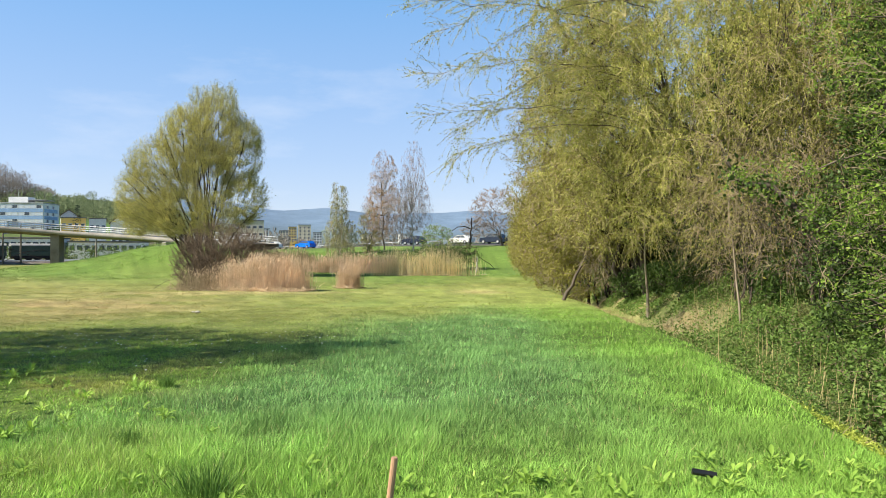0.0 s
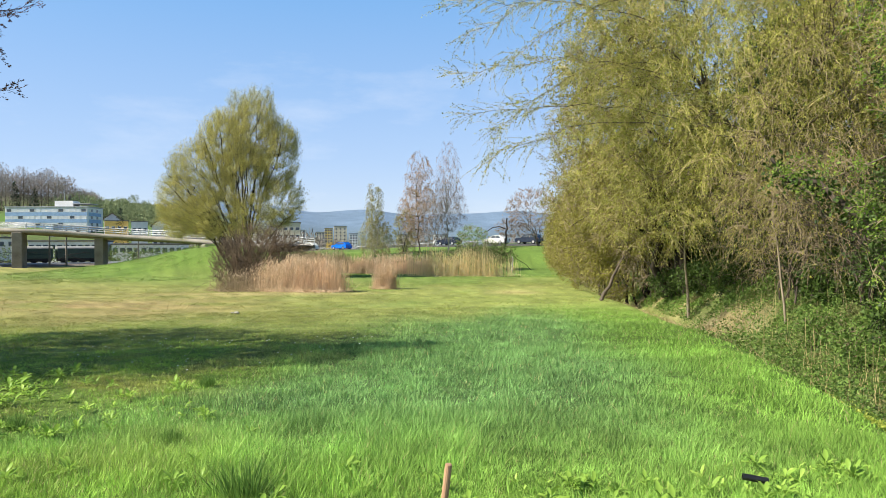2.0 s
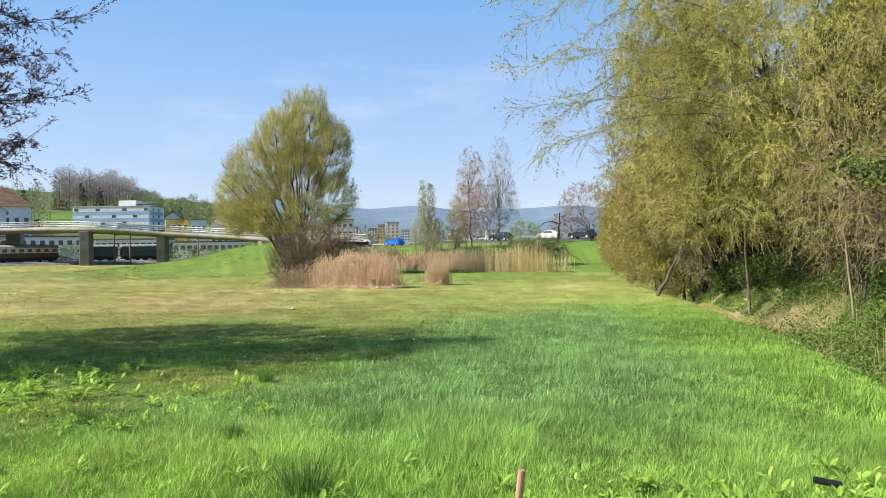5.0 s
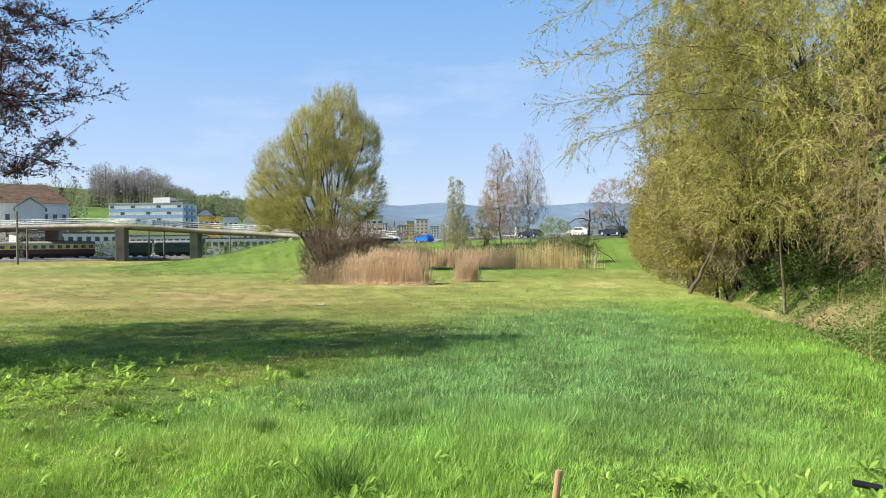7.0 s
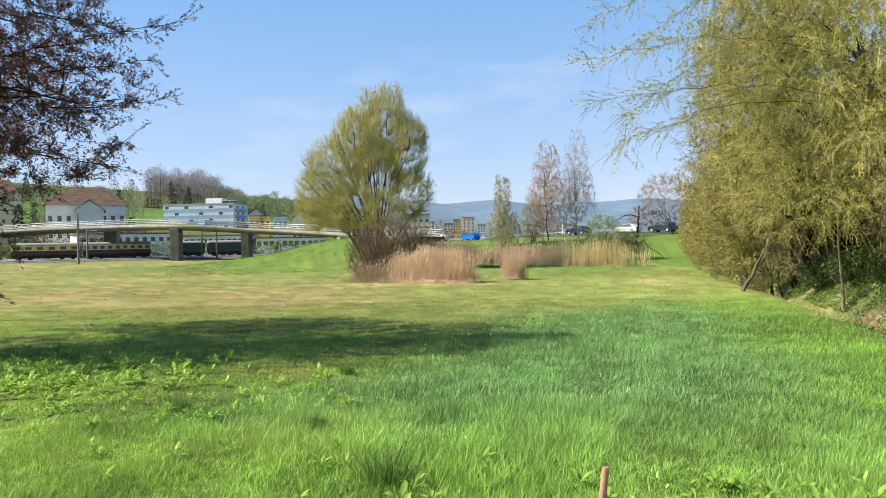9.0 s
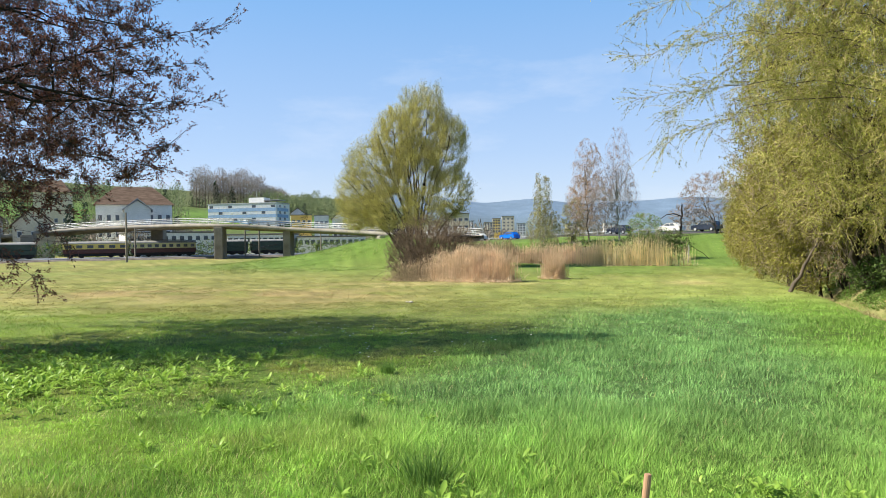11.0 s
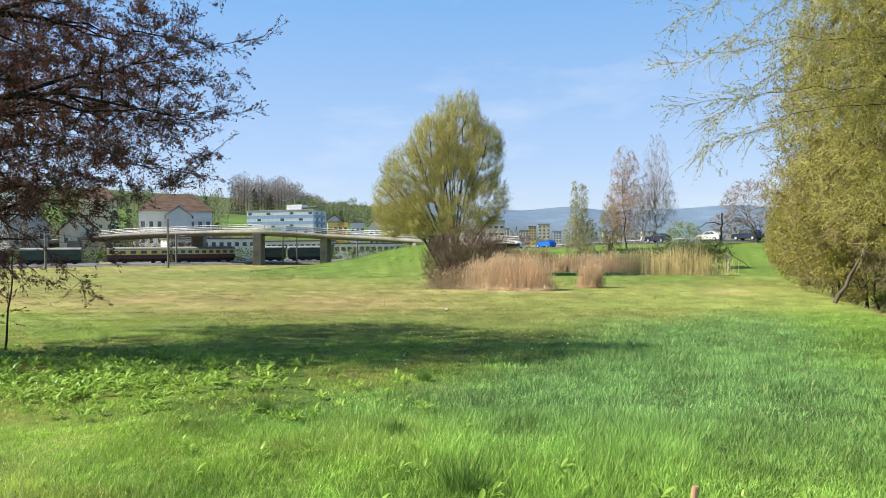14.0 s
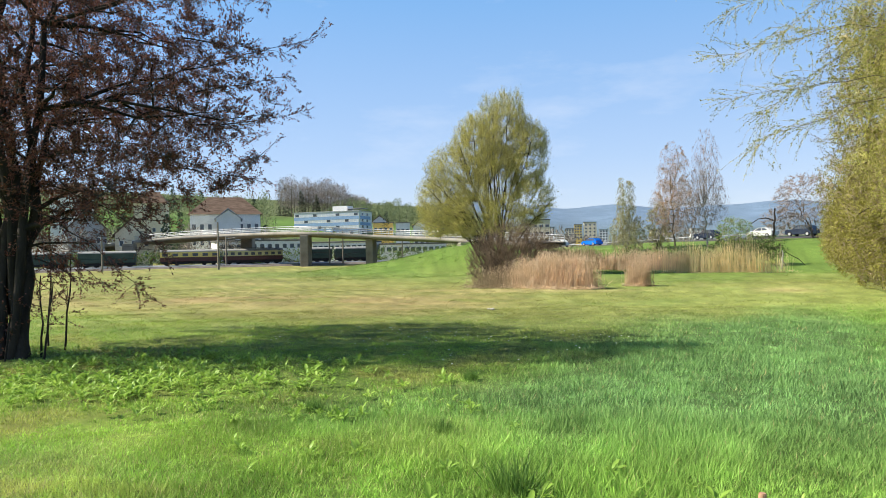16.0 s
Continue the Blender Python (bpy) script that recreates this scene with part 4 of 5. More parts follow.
for a, b, top, lab in (((-117, 140), (-104, 156.5), 4.6, "low white goods shed with a strip of windows"), ((-102.5, 158.6), (-87, 163), 3.9, "low white goods shed with a flat roof"), ((-85.5, 163.4), (-70, 170.5), 3.1, "low white goods shed beside the line")):
    house("goods_shed", lab, a, b, 9, top, top, WHITE, SHED, 1, 11, (1.2, 1.2), first=top - 0.6, side=0)
house("yellow_building", "flat-roofed bright yellow office building", (-155, 290.7), (-146.8, 294.8), 9, 14.2, 14.2, YELLOW, TAR, 3, 4, (1.4, 1.3))
house("white_building", "small white flat-roofed building", (-141.4, 286.4), (-135.8, 289), 8, 13.6, 13.6, WHITE, TAR, 3, 3, (1.4, 1.3))
house("white_building", "white house with dark windows", (-126, 271.6), (-119.6, 274.4), 8, 11.4, 14.6, WHITE, ROOF, 3, 3, (1.4, 1.3), True)
house("gabled_house", "small grey-roofed house on the slope", (-160, 300), (-154.5, 303), 8, 15.6, 18, WHITE, ROOF, 2, 3, (1, 1.2), True)
house("apartment_block", "pale apartment block with rows of balconies", (-93, 326.4), (-82.5, 329.2), 11, 14.4, 14.4, CREAM, TAR, 4, 4, (1.9, 1.4))
for x0, w, top, wall, lab in ((-142.3, 7.2, 17.4, CREAM, "low cream apartment block of the town"), (-135, 6.6, 20.7, YELLOW, "yellow apartment block of the town"), (-127, 10.6, 22.5, CREAM, "tall cream apartment tower of the town"), (-114, 7, 16, WHITE, "white apartment block of the town"),
                              (-160, 9, 19, WHITE, "white apartment block of the town"), (-176, 8, 20, CREAM, "cream apartment block of the town"), (-96, 8, 14, WHITE, "white town house block"), (-72, 10, 15, CREAM, "cream town house block"), (-40, 12, 15, WHITE, "white town house block")):
    house("apartment_block", lab, (x0, 623 + (x0 + 142) * 0.22), (x0 + w, 623 + (x0 + w + 142) * 0.22), 10, top, top, wall, TAR, 5 if top > 18 else 4, 3, (1.6, 1.5), first=7.0)

# ---- far woods ----


def woods(name, label, spots, mats, size=1.3, bare=True, per=230):
    """Far trees as one lot: trunks, limbs and sprays of twigs or needles."""
    kx, tx = [], []
    for x, y, h, w in spots:
        z = float(height(x, y)) - 0.5
        c = np.array([x, y, z])
        tx.append((c + np.array([[0, 0, 0], [0.2, 0, h * 0.5], [0, 0, h * 0.95]]), h * np.array([0.011, 0.007, 0.003])))
        d = unit(rng.normal(size=(per, 3))) * rng.random((per, 1)) ** 0.4
        if bare == "cone":
            u = rng.random(per) ** 1.5
            p = c + np.c_[d[:, 0] * w * (1 - u), d[:, 1] * w * (1 - u), h * (0.08 + 0.92 * u)]
            dd = unit(np.c_[d[:, :2], -0.3 * np.ones(per)])
        else:
            p = c + np.array([0, 0, h * 0.6]) + d * [w, w, h * 0.42]
            dd = unit(d * [1, 1, 0.6] + [0, 0, 0.9] + rng.normal(size=(per, 3)) * 0.4)
        kx.append((p, dd))
    v, f = kites(np.concatenate([k[0] for k in kx]), np.concatenate([k[1] for k in kx]), size * (0.6 + 0.9 * rng.random(len(spots) * per)), size * 0.36)
    ob = thing(name, label, "trees", (0, 0, 0))
    part("sprays", mesh_of("sprays", v, f), mats[0], ob)["kind"] = "stuff"
    part("trunks", mesh_of("trunks", *tubes(np.array([t[0] for t in tx]), np.array([t[1] for t in tx]), 4)), mats[1], ob)["kind"] = "stuff"
    ob["kind"] = "stuff"
    return ob


def polar(a, r):
    return math.sin(radians(a)) * r, math.cos(radians(a)) * r


# haze put into the colours: bare and green far trees lightened and greyed
WOOD_BARE = leafy("hazy_bare_twigs", (0.2, 0.175, 0.165), (0.34, 0.3, 0.28), 0.2, 0.9, 0.05)
WOOD_DARK = leafy("dark_conifer_needles", (0.025, 0.045, 0.03), (0.06, 0.09, 0.055), 0.1, 0.8, 0.1)
WOOD_GREEN = leafy("hazy_spring_green_trees", (0.15, 0.19, 0.1), (0.27, 0.32, 0.18), 0.25, 0.9, 0.03)
rr = random.Random(3)
woods("bare_woods", "bare grey-brown wood on the hilltop", [(*polar(-35.0 + 6.4 * k / 30, 462 + rr.random() * 36), (22 + rr.random() * 6) * (1 - 0.35 * (k > 22)), 5.0) for k in range(31)], (WOOD_BARE, BARK), 0.85, per=850)
woods("conifers", "dark conifers among the hilltop wood", [(*polar(a, 470 + rr.random() * 20), h, 3.6) for a, h in ((-35.2, 19), (-34.6, 17), (-33.6, 18), (-32.4, 15), (-30.6, 15), (-38.4, 14), (-37.2, 11), (-40, 14), (-41, 15), (-43, 17), (-45, 16), (-47, 18), (-49, 18))], (WOOD_DARK, BARK), bare="cone", per=320)
woods("spruce", "single dark spruce among the houses", [(*polar(-27.0, 330), 17, 3.4)], (WOOD_DARK, BARK), 1.0, "cone", 420)
woods("hillside_trees", "scattered spring-green trees and hedges on the slope", [(*polar(-31 + 12 * rr.random(), 420 + 420 * rr.random()), 8 + 6 * rr.random(), 5.5) for k in range(150)], (WOOD_GREEN, BARK), 1.5, per=170)
woods("hillside_trees", "trees and gardens on the slope behind the houses", [(*polar(-58 + 22 * rr.random(), 250 + 250 * rr.random()), 9 + 7 * rr.random(), 4.5) for k in range(120)], (WOOD_GREEN, BARK), 1.2, per=170)
woods("town_trees", "trees among the houses of the town", [(*polar(-24 + 30 * rr.random(), 260 + 420 * rr.random()), 6 + 4 * rr.random(), 4) for k in range(90)], (WOOD_BARE, BARK), 1.4, per=110)

woods("garden_trees", "bare garden trees among the houses behind the line", [(*polar(-53 + 19 * rr.random(), 165 + 95 * rr.random()), 7 + 5 * rr.random(), 3.2) for k in range(34)], (WOOD_BARE, BARK), 0.7, per=300)
woods("conifers", "dark garden conifers among the houses", [(*polar(a, r), h, 2.4) for a, r, h in ((-49, 175, 13), (-46.5, 190, 14), (-43.6, 185, 13), (-42.6, 215, 15), (-40.2, 225, 16), (-38.9, 235, 15), (-36.4, 260, 13))], (WOOD_DARK, BARK), 0.9, "cone", 420)

# ---- railway ----
TRACK = Vector((0.769, 0.639, 0))
BED = -0.62


def on_track(s, off=0.0, z=BED):
    """A point s metres along the line from the first coach's end, off metres away from the meadow."""
    return Vector((-104.2, 107.2, z)) + TRACK * s + Vector((-TRACK.y, TRACK.x, 0)) * off


TRACK_TURN = math.degrees(math.atan2(TRACK.y, TRACK.x))
bed = new("railway_bed", bpy.data.meshes.new("railway_bed"))
_bm = prism([(-13, -1.4), (-11, 0), (16, 0), (18, -1.4)], -90, 62)
_bm.to_mesh(bed.data)
_bm.free()
bed.data.materials.append(BALLAST)
bed.matrix_world = Matrix.Translation(on_track(0)) @ pose(0, 0, 0, 0, 0, TRACK_TURN - 90) @ Matrix.Scale(-1, 4, (1, 0, 0))
tagged(bed, "brown gravel bed of the railway", "track", kind="structure")
for off in (-7.2, -5.76, -0.72, 0.72, 5.2, 6.64):
    rail = new("rail", mesh_of("rail", *tubes(np.array([[on_track(-90, off, BED + 0.1), on_track(-20, off, BED + 0.1), on_track(62, off, BED + 0.1)]]), np.full((1, 3), 0.08), 4)))
    rail.data.materials.append(STEEL)
    tagged(rail, "steel rail on the gravel bed", "rail", "rails of the line")

COACH_YELLOW = surface("yellow_coach_paint", (0.62, 0.5, 0.12), (0.74, 0.62, 0.2), 0.6, 0.45, 0.5, 8, 0)
COACH_PALE = surface("pale_green_yellow_coach_paint", (0.46, 0.45, 0.2), (0.58, 0.56, 0.3), 0.6, 0.45, 0.5, 8, 0)
COACH_RED = surface("dark_red_coach_paint", (0.06, 0.016, 0.014), (0.1, 0.03, 0.025), 0.6, 0.5, 0.5, 8, 0)
COACH_GREEN = surface("dark_green_wagon_paint", (0.02, 0.045, 0.03), (0.04, 0.075, 0.05), 0.6, 0.5, 0.5, 8, 0)
BLACK = surface("black_running_gear", (0.012, 0.012, 0.012), (0.03, 0.03, 0.03), 1, 0.7, 0.3, 8, 0)
ROOF_GREY = surface("grey_coach_roof", (0.2, 0.2, 0.19), (0.3, 0.3, 0.28), 0.6, 0.7, 0.4, 8, 0)


def coach(name, label, s, off, length, lower, upper, windows=8):
    ob = thing(name, label, "train", tuple(on_track(s, off)), "vehicles on the line", TRACK_TURN)
    part("underframe", a_box(0.2, length - 0.2, -1.25, 1.25, 0.45, 0.95, bevel=0.05), BLACK, ob)
    part("lower_body", a_box(0, length, -1.4, 1.4, 0.95, 1.75, bevel=0.06), lower, ob)
    part("upper_body", a_box(0.01, length - 0.01, -1.385, 1.385, 1.76, 2.75, bevel=0.06), upper, ob)
    pts = [(-1.42, 2.76)] + [(-1.42 * math.cos(k * math.pi / 8), 2.8 + 0.42 * math.sin(k * math.pi / 8)) for k in range(9)] + [(1.42, 2.76)]
    rf = part("roof", prism(pts, 0, length), ROOF_GREY, ob)
    rf.matrix_local = pose(0, 0, 0, 0, 0, -90)
    if windows:
        me = a_box(0, length / windows * 0.55, -1.42, -1.36, 1.95, 2.5, bevel=0.015)
        md = bpy.data.meshes.new("window")
        me.to_mesh(md)
        me.free()
        md.materials.append(GLASS)
        for k in range(windows):
            part("window", md, None, ob).location = ((k + 0.22) * length / windows, 0, 0)
    wm = bmesh.new()
    bmesh.ops.create_cone(wm, cap_ends=True, segments=16, radius1=0.45, radius2=0.45, depth=0.14, matrix=pose(0, 0, 0, 90, 0, 0))
    wd = bpy.data.meshes.new("wheel")
    wm.to_mesh(wd)
    wm.free()
    wd.materials.append(BLACK)
    for x in (1.2, 3.0, length - 3.0, length - 1.2):
        for y in (-0.75, 0.75):
            part("wheel", wd, None, ob).location = (x, y, 0.55)
    return ob


coach("railcar", "old yellow railcar with dark red lower body", 0.3, 0, 11.0, COACH_RED, COACH_YELLOW, 6)
coach("coach", "cream-yellow passenger coach with dark red lower body", 11.8, 0, 11.6, COACH_RED, COACH_PALE, 9)
coach("goods_wagon", "dark green closed goods wagon", 27.5, 1, 6.0, COACH_GREEN, COACH_GREEN, 0)
coach("goods_wagon", "dark green closed goods wagon", 34.2, 1, 7.4, COACH_GREEN, COACH_GREEN, 0)
coach("goods_wagon", "dark green closed goods wagon", -14.0, 0, 10.0, COACH_GREEN, COACH_GREEN, 0)
coach("goods_wagon", "dark green closed goods wagon", -27.0, 0, 11.0, COACH_GREEN, COACH_GREEN, 0)


grow("bramble_hedge", "dark bramble hedge behind the sidings", "shrub", tuple(on_track(25, 10)), [(tuple(on_track(k, 10, 0.6)), (4.5, 3.5, 1.9)) for k in range(-30, 62, 7)], BARK_DARK, BARK_DARK, LEAF_BANK, stems=14, limbs=40, branches=160, twigs=1500, kt=3, per=9, leaf=(0.3, 0.2), r0=0.05, twig_r=0.02, spread=10, leaf_spread=0.3)


def mast(x, y, tall, arm=0.0):
    ob = thing("line_mast", "slim grey mast beside the railway", "mast", (x, y, float(height(x, y)) - 0.2), "masts along the line")
    part("pole", mesh_of("pole", *tubes(np.array([[[0, 0, 0], [0, 0, tall / 2], [0, 0, tall]]]), np.array([[0.17, 0.15, 0.12]]), 8), shade=True), CONCRETE_DARK, ob)
    if arm:
        part("arm", mesh_of("arm", *tubes(np.array([[[0, 0, tall - 0.4], [arm / 2, arm / 3, tall - 0.3], [arm, arm * 0.6, tall - 0.2]]]), np.full((1, 3), 0.06), 5)), STEEL, ob)


for x, y, t, a in ((-76.8, 91.5, 7.8, 0), (-73, 118.7, 5.6, 1.5), (-70.8, 120, 6.8, 1.5), (-62, 128, 5.5, 0), (-92, 112, 6.0, 1.5), (-100, 90, 7, 0)):
    mast(x, y, t, a)

# ---- the road bridge ----
# near edge in plan, height of the deck's top and of its underside
SPAN = np.array([(-28, 95.5, 2.3, 1.4), (-34.6, 99.5, 2.78, 1.95), (-43.1, 104.9, 3.36, 2.56), (-51, 108.8, 3.85, 3.0), (-58.7, 109.6, 4.3, 3.42), (-64.5, 108.3, 4.8, 3.9), (-70.5, 106.2, 5.15, 4.27), (-81.7, 110.6, 5.41, 4.55), (-96.2, 117.1, 5.59, 4.7), (-112.4, 118.8, 5.44, 4.49), (-124.8, 117.7, 4.65, 3.67), (-137.1, 116.0, 3.31, 2.31), (-155.4, 112.1, 1.65, 0.5)])
_t = np.linspace(0, len(SPAN) - 1, 61)
SPAN = np.stack([np.interp(_t, np.arange(len(SPAN)), SPAN[:, k]) for k in range(4)], 1)
for _ in range(4):
    SPAN[1:-1] = (SPAN[:-2] + 2 * SPAN[1:-1] + SPAN[2:]) / 4
_d = unit(np.gradient(SPAN[:, :2], axis=0))
AWAY = np.stack([_d[:, 1], -_d[:, 0]], 1)
AWAY *= np.sign((AWAY * SPAN[:, :2]).sum(1))[:, None]


def swept(outline):
    """A band along the bridge; outline of (offset from the near edge, height above the top, share towards the underside)."""
    K = len(outline)
    v = np.array([[(SPAN[i, 0] + AWAY[i, 0] * o, SPAN[i, 1] + AWAY[i, 1] * o, SPAN[i, 2] * (1 - b) + SPAN[i, 3] * b + h) for o, h, b in outline] for i in range(len(SPAN))])
    i = np.arange(len(SPAN) * K).reshape(-1, K)
    j = np.roll(i, -1, 1)
    return v.reshape(-1, 3), np.stack([i[:-1], j[:-1], j[1:], i[1:]], -1).reshape(-1, 4)


bridge = thing("road_bridge", "long slender concrete road bridge with pale railings", "bridge", (0, 0, 0))
part("deck", mesh_of("deck", *swept([(0.5, -0.05, 0), (8.0, -0.05, 0), (8.0, 0, 0.45), (6.6, 0, 1), (1.9, 0, 1), (0.5, 0, 0.45)])), CONCRETE_DARK, bridge)
part("edge_beam", mesh_of("edge_beam", *swept([(0.0, 0.06, 0), (0.52, 0.06, 0), (0.52, 0, 0.62), (0.0, 0, 0.62)])), CONCRETE, bridge)
part("edge_beam", mesh_of("edge_beam", *swept([(8.0, 0.06, 0), (8.5, 0.06, 0), (8.5, 0, 0.5), (8.0, 0, 0.5)])), CONCRETE, bridge)
part("carriageway", mesh_of("carriageway", *swept([(0.6, -0.046, 0), (7.9, -0.046, 0), (7.9, -0.02, 0), (0.6, -0.02, 0)])), ASPHALT, bridge)
for o in (0.2, 8.3):
    for h in (0.35, 0.65, 0.98):
        L3 = np.c_[SPAN[:, :2] + AWAY * o, SPAN[:, 2] + h][None]
        part("rail", mesh_of("rail", *tubes(L3, np.full((1, len(SPAN)), 0.045 if h < 0.9 else 0.06), 4)), STEEL, bridge)
_post = mesh_of("post", *tubes(np.array([[[0, 0, 0], [0, 0, 0.5], [0, 0, 1.0]]]), np.full((1, 3), 0.05), 4))
_post.materials.append(STEEL)
for o in (0.2, 8.3):
    for i in range(0, len(SPAN)):
        part("post", _post, None, bridge).location = (SPAN[i, 0] + AWAY[i, 0] * o, SPAN[i, 1] + AWAY[i, 1] * o, SPAN[i, 2])
for x, y, top, wide in ((-59.9, 110.6, 3.5, 1.25), (-70.9, 107.0, 4.3, 1.4), (-97.6, 125.6, 4.6, 2.4), (-118, 113, 3.8, 2.2)):
    z = -1.2
    bm = bmesh.new()
    box(bm, -wide / 2, wide / 2, -0.5, 2.6, 0, top - z + 0.3, bevel=0.06)
    p = part("pier", bm, CONCRETE_DARK, bridge)
    p.matrix_local = pose(x, y, z, 0, 0, math.degrees(math.atan2(-x, y)) - 14)
part("abutment", a_box(-2, 2, 0.8, 7.6, -1.2, 2.6, m=pose(-37, 101.2, 0, 0, 0, 30)), CONCRETE, bridge)

# ---- the road on the bank, cars and barrier ----
ROAD_DIR = Vector((0.795, -0.607, 0))
ROAD_TURN = math.degrees(math.atan2(ROAD_DIR.y, ROAD_DIR.x))


def on_road(s, off=0.0):
    p = Vector((-26.3, 136.8, 0)) + ROAD_DIR * s + Vector((-ROAD_DIR.y, ROAD_DIR.x, 0)) * off
    return p


ss = np.linspace(-60, 90, 60)
L0 = np.array([on_road(s, -3.4) for s in ss])
L1 = np.array([on_road(s, 4.5) for s in ss])
L0[:, 2], L1[:, 2] = height(L0[:, 0], L0[:, 1]) + 0.12, height(L1[:, 0], L1[:, 1]) + 0.12
i = np.arange(60)
road = new("road", mesh_of("road", np.r_[L0, L1, L0 - [0, 0, 0.4], L1 - [0, 0, 0.4]], np.r_[np.stack([i[:-1], i[1:], i[1:] + 60, i[:-1] + 60], 1), np.stack([i[:-1] + 120, i[1:] + 120, i[1:], i[:-1]], 1), np.stack([i[:-1] + 60, i[1:] + 60, i[1:] + 180, i[:-1] + 180], 1)]))
road.data.materials.append(ASPHALT)
tagged(road, "grey asphalt road along the top of the bank", "road", kind="structure")

CAR_BLUE = surface("bright_blue_car_paint", (0.0, 0.13, 0.6), (0.01, 0.17, 0.7), 0.5, 0.25, 0.6, 3, 0)
CAR_WHITE = surface("cream_white_car_paint", (0.7, 0.7, 0.64), (0.78, 0.78, 0.72), 0.5, 0.25, 0.6, 3, 0)
CAR_DARK = surface("dark_blue_car_paint", (0.015, 0.022, 0.045), (0.025, 0.034, 0.06), 0.5, 0.25, 0.6, 3, 0)
TYRE = surface("tyre_rubber", (0.012, 0.012, 0.012), (0.025, 0.025, 0.025), 2, 0.9, 0.2, 10, 0)


def car(label, x, y, paint, estate=0.0, flip=False, turn=None):
    ob = thing("car", label, "car", (x, y, float(height(x, y)) + 0.12), "cars on the road", (ROAD_TURN if turn is None else turn) + (180 if flip else 0))
    body = [(-2.1, 0.3), (-2.15, 0.62), (-2.05, 0.88), (-0.95, 0.98), (1.95, 1.0), (2.1, 0.75), (2.1, 0.3), (1.7, 0.25), (-1.7, 0.25)]
    bm = prism(body, -0.86, 0.86)
    bmesh.ops.bevel(bm, geom=list(bm.edges), offset=0.06, segments=2, affect="EDGES")
    part("body", bm, paint, ob)
    cab = [(-1.1, 0.97), (-0.35, 1.42), (0.9 + estate * 0.7, 1.46), (1.85, 0.99)]
    bm = prism(cab, -0.74, 0.74)
    bmesh.ops.bevel(bm, geom=list(bm.edges), offset=0.05, segments=2, affect="EDGES")
    cabin = part("cabin", bm, paint, ob)
    for sy in (-1, 1):
        for w in ([(-0.8, 1.02), (-0.28, 1.36), (0.3, 1.39), (0.3, 1.02)], [(0.38, 1.02), (0.38, 1.39), (0.85 + estate * 0.6, 1.4), (1.35 + estate * 0.25, 1.02)]):
            g = part("side_window", prism(w, -0.01, 0.01), GLASS, cabin)
            g.location = (0, sy * 0.75, 0)
        part("headlight", a_box(-2.14, -2.02, sy * 0.6 - 0.16, sy * 0.6 + 0.16, 0.62, 0.76, bevel=0.02), GLASS_LIGHT, ob)
        part("tail_light", a_box(2.03, 2.12, sy * 0.68 - 0.1, sy * 0.68 + 0.1, 0.7, 0.9, bevel=0.02), COACH_RED, ob)
    part("windscreen", prism([(-1.07, 1.0), (-0.42, 1.39), (-0.4, 1.41), (-1.09, 1.02)], -0.66, 0.66), GLASS, cabin).location = (-0.02, 0, 0.015)
    for wx in (-1.35, 1.3):
        for sy in (-1, 1):
            bm = bmesh.new()
            bmesh.ops.create_cone(bm, cap_ends=True, segments=20, radius1=0.32, radius2=0.32, depth=0.2, matrix=pose(0, 0, 0, 90, 0, 0))
            w = part("wheel", bm, TYRE, ob)
            w.location = (wx, sy * 0.8, 0.32)
            bm = bmesh.new()
            bmesh.ops.create_cone(bm, cap_ends=True, segments=14, radius1=0.2, radius2=0.2, depth=0.03, matrix=pose(0, 0, 0, 90, 0, 0))
            part("rim", bm, STEEL, w).location = (0, sy * 0.1, 0)


car("bright blue hatchback on the road", -26.3, 136.8, CAR_BLUE, 0.6)
car("cream-white saloon on the road", 2.9, 117.0, CAR_WHITE)
car("dark blue estate car on the road", 7.8, 111.6, CAR_DARK, 0.8)
car("dark car half hidden behind the birches", -5.0, 122.5, CAR_DARK, 0.4)
car("white car beyond the reeds", -34.5, 145, CAR_WHITE, 0.5)
barrier = thing("crash_barrier", "low galvanised crash barrier along the road", "barrier", (0, 0, 0))
bl = np.array([on_road(s, 5.2) for s in np.linspace(-45, 30, 31)])
bl[:, 2] = height(bl[:, 0], bl[:, 1])
part("beam", mesh_of("beam", *tubes((bl + [0, 0, 0.6])[None], np.full((1, 31), 0.07), 6)), STEEL, barrier)
_bp = mesh_of("post", *tubes(np.array([[[0, 0, -0.2], [0, 0, 0.3], [0, 0, 0.65]]]), np.full((1, 3), 0.06), 4))
_bp.materials.append(STEEL)
for p in bl:
    part("post", _bp, None, barrier).location = tuple(p)

# ---- more of the hedge: under-storey, dead wood, ground cover ----
TWIG_PALE = surface("pale_old_twigs", (0.23, 0.175, 0.1), (0.42, 0.34, 0.2), 2, 0.8, 0.2, 20, 0)
brush = dict(bark=BARK, twig_mat=TWIG_BROWN, leaf_mat=LEAF_WILLOW_DEEP, stems=10, limbs=24, branches=110, twigs=900, per=2, leaf=(0.06, 0.024), r0=0.025, spread=0.5, crook=0.035, weep=0.3)
for x, y, c, r in ((8.3, 14.5, (7.8, 14.5, 2.4), (1.8, 2.2, 1.8)), (8.6, 18, (8.0, 18, 2.4), (1.9, 2.4, 1.9)), (9.4, 21.5, (8.6, 21.5, 2.2), (2.0, 2.4, 1.9))):
    grow("bare_shrub", "tangled leafless brown shrub on the ditch bank", "shrub", on(x, y), [(c, r)], twig_r=0.004, group="bare shrubs of the hedge", **brush)
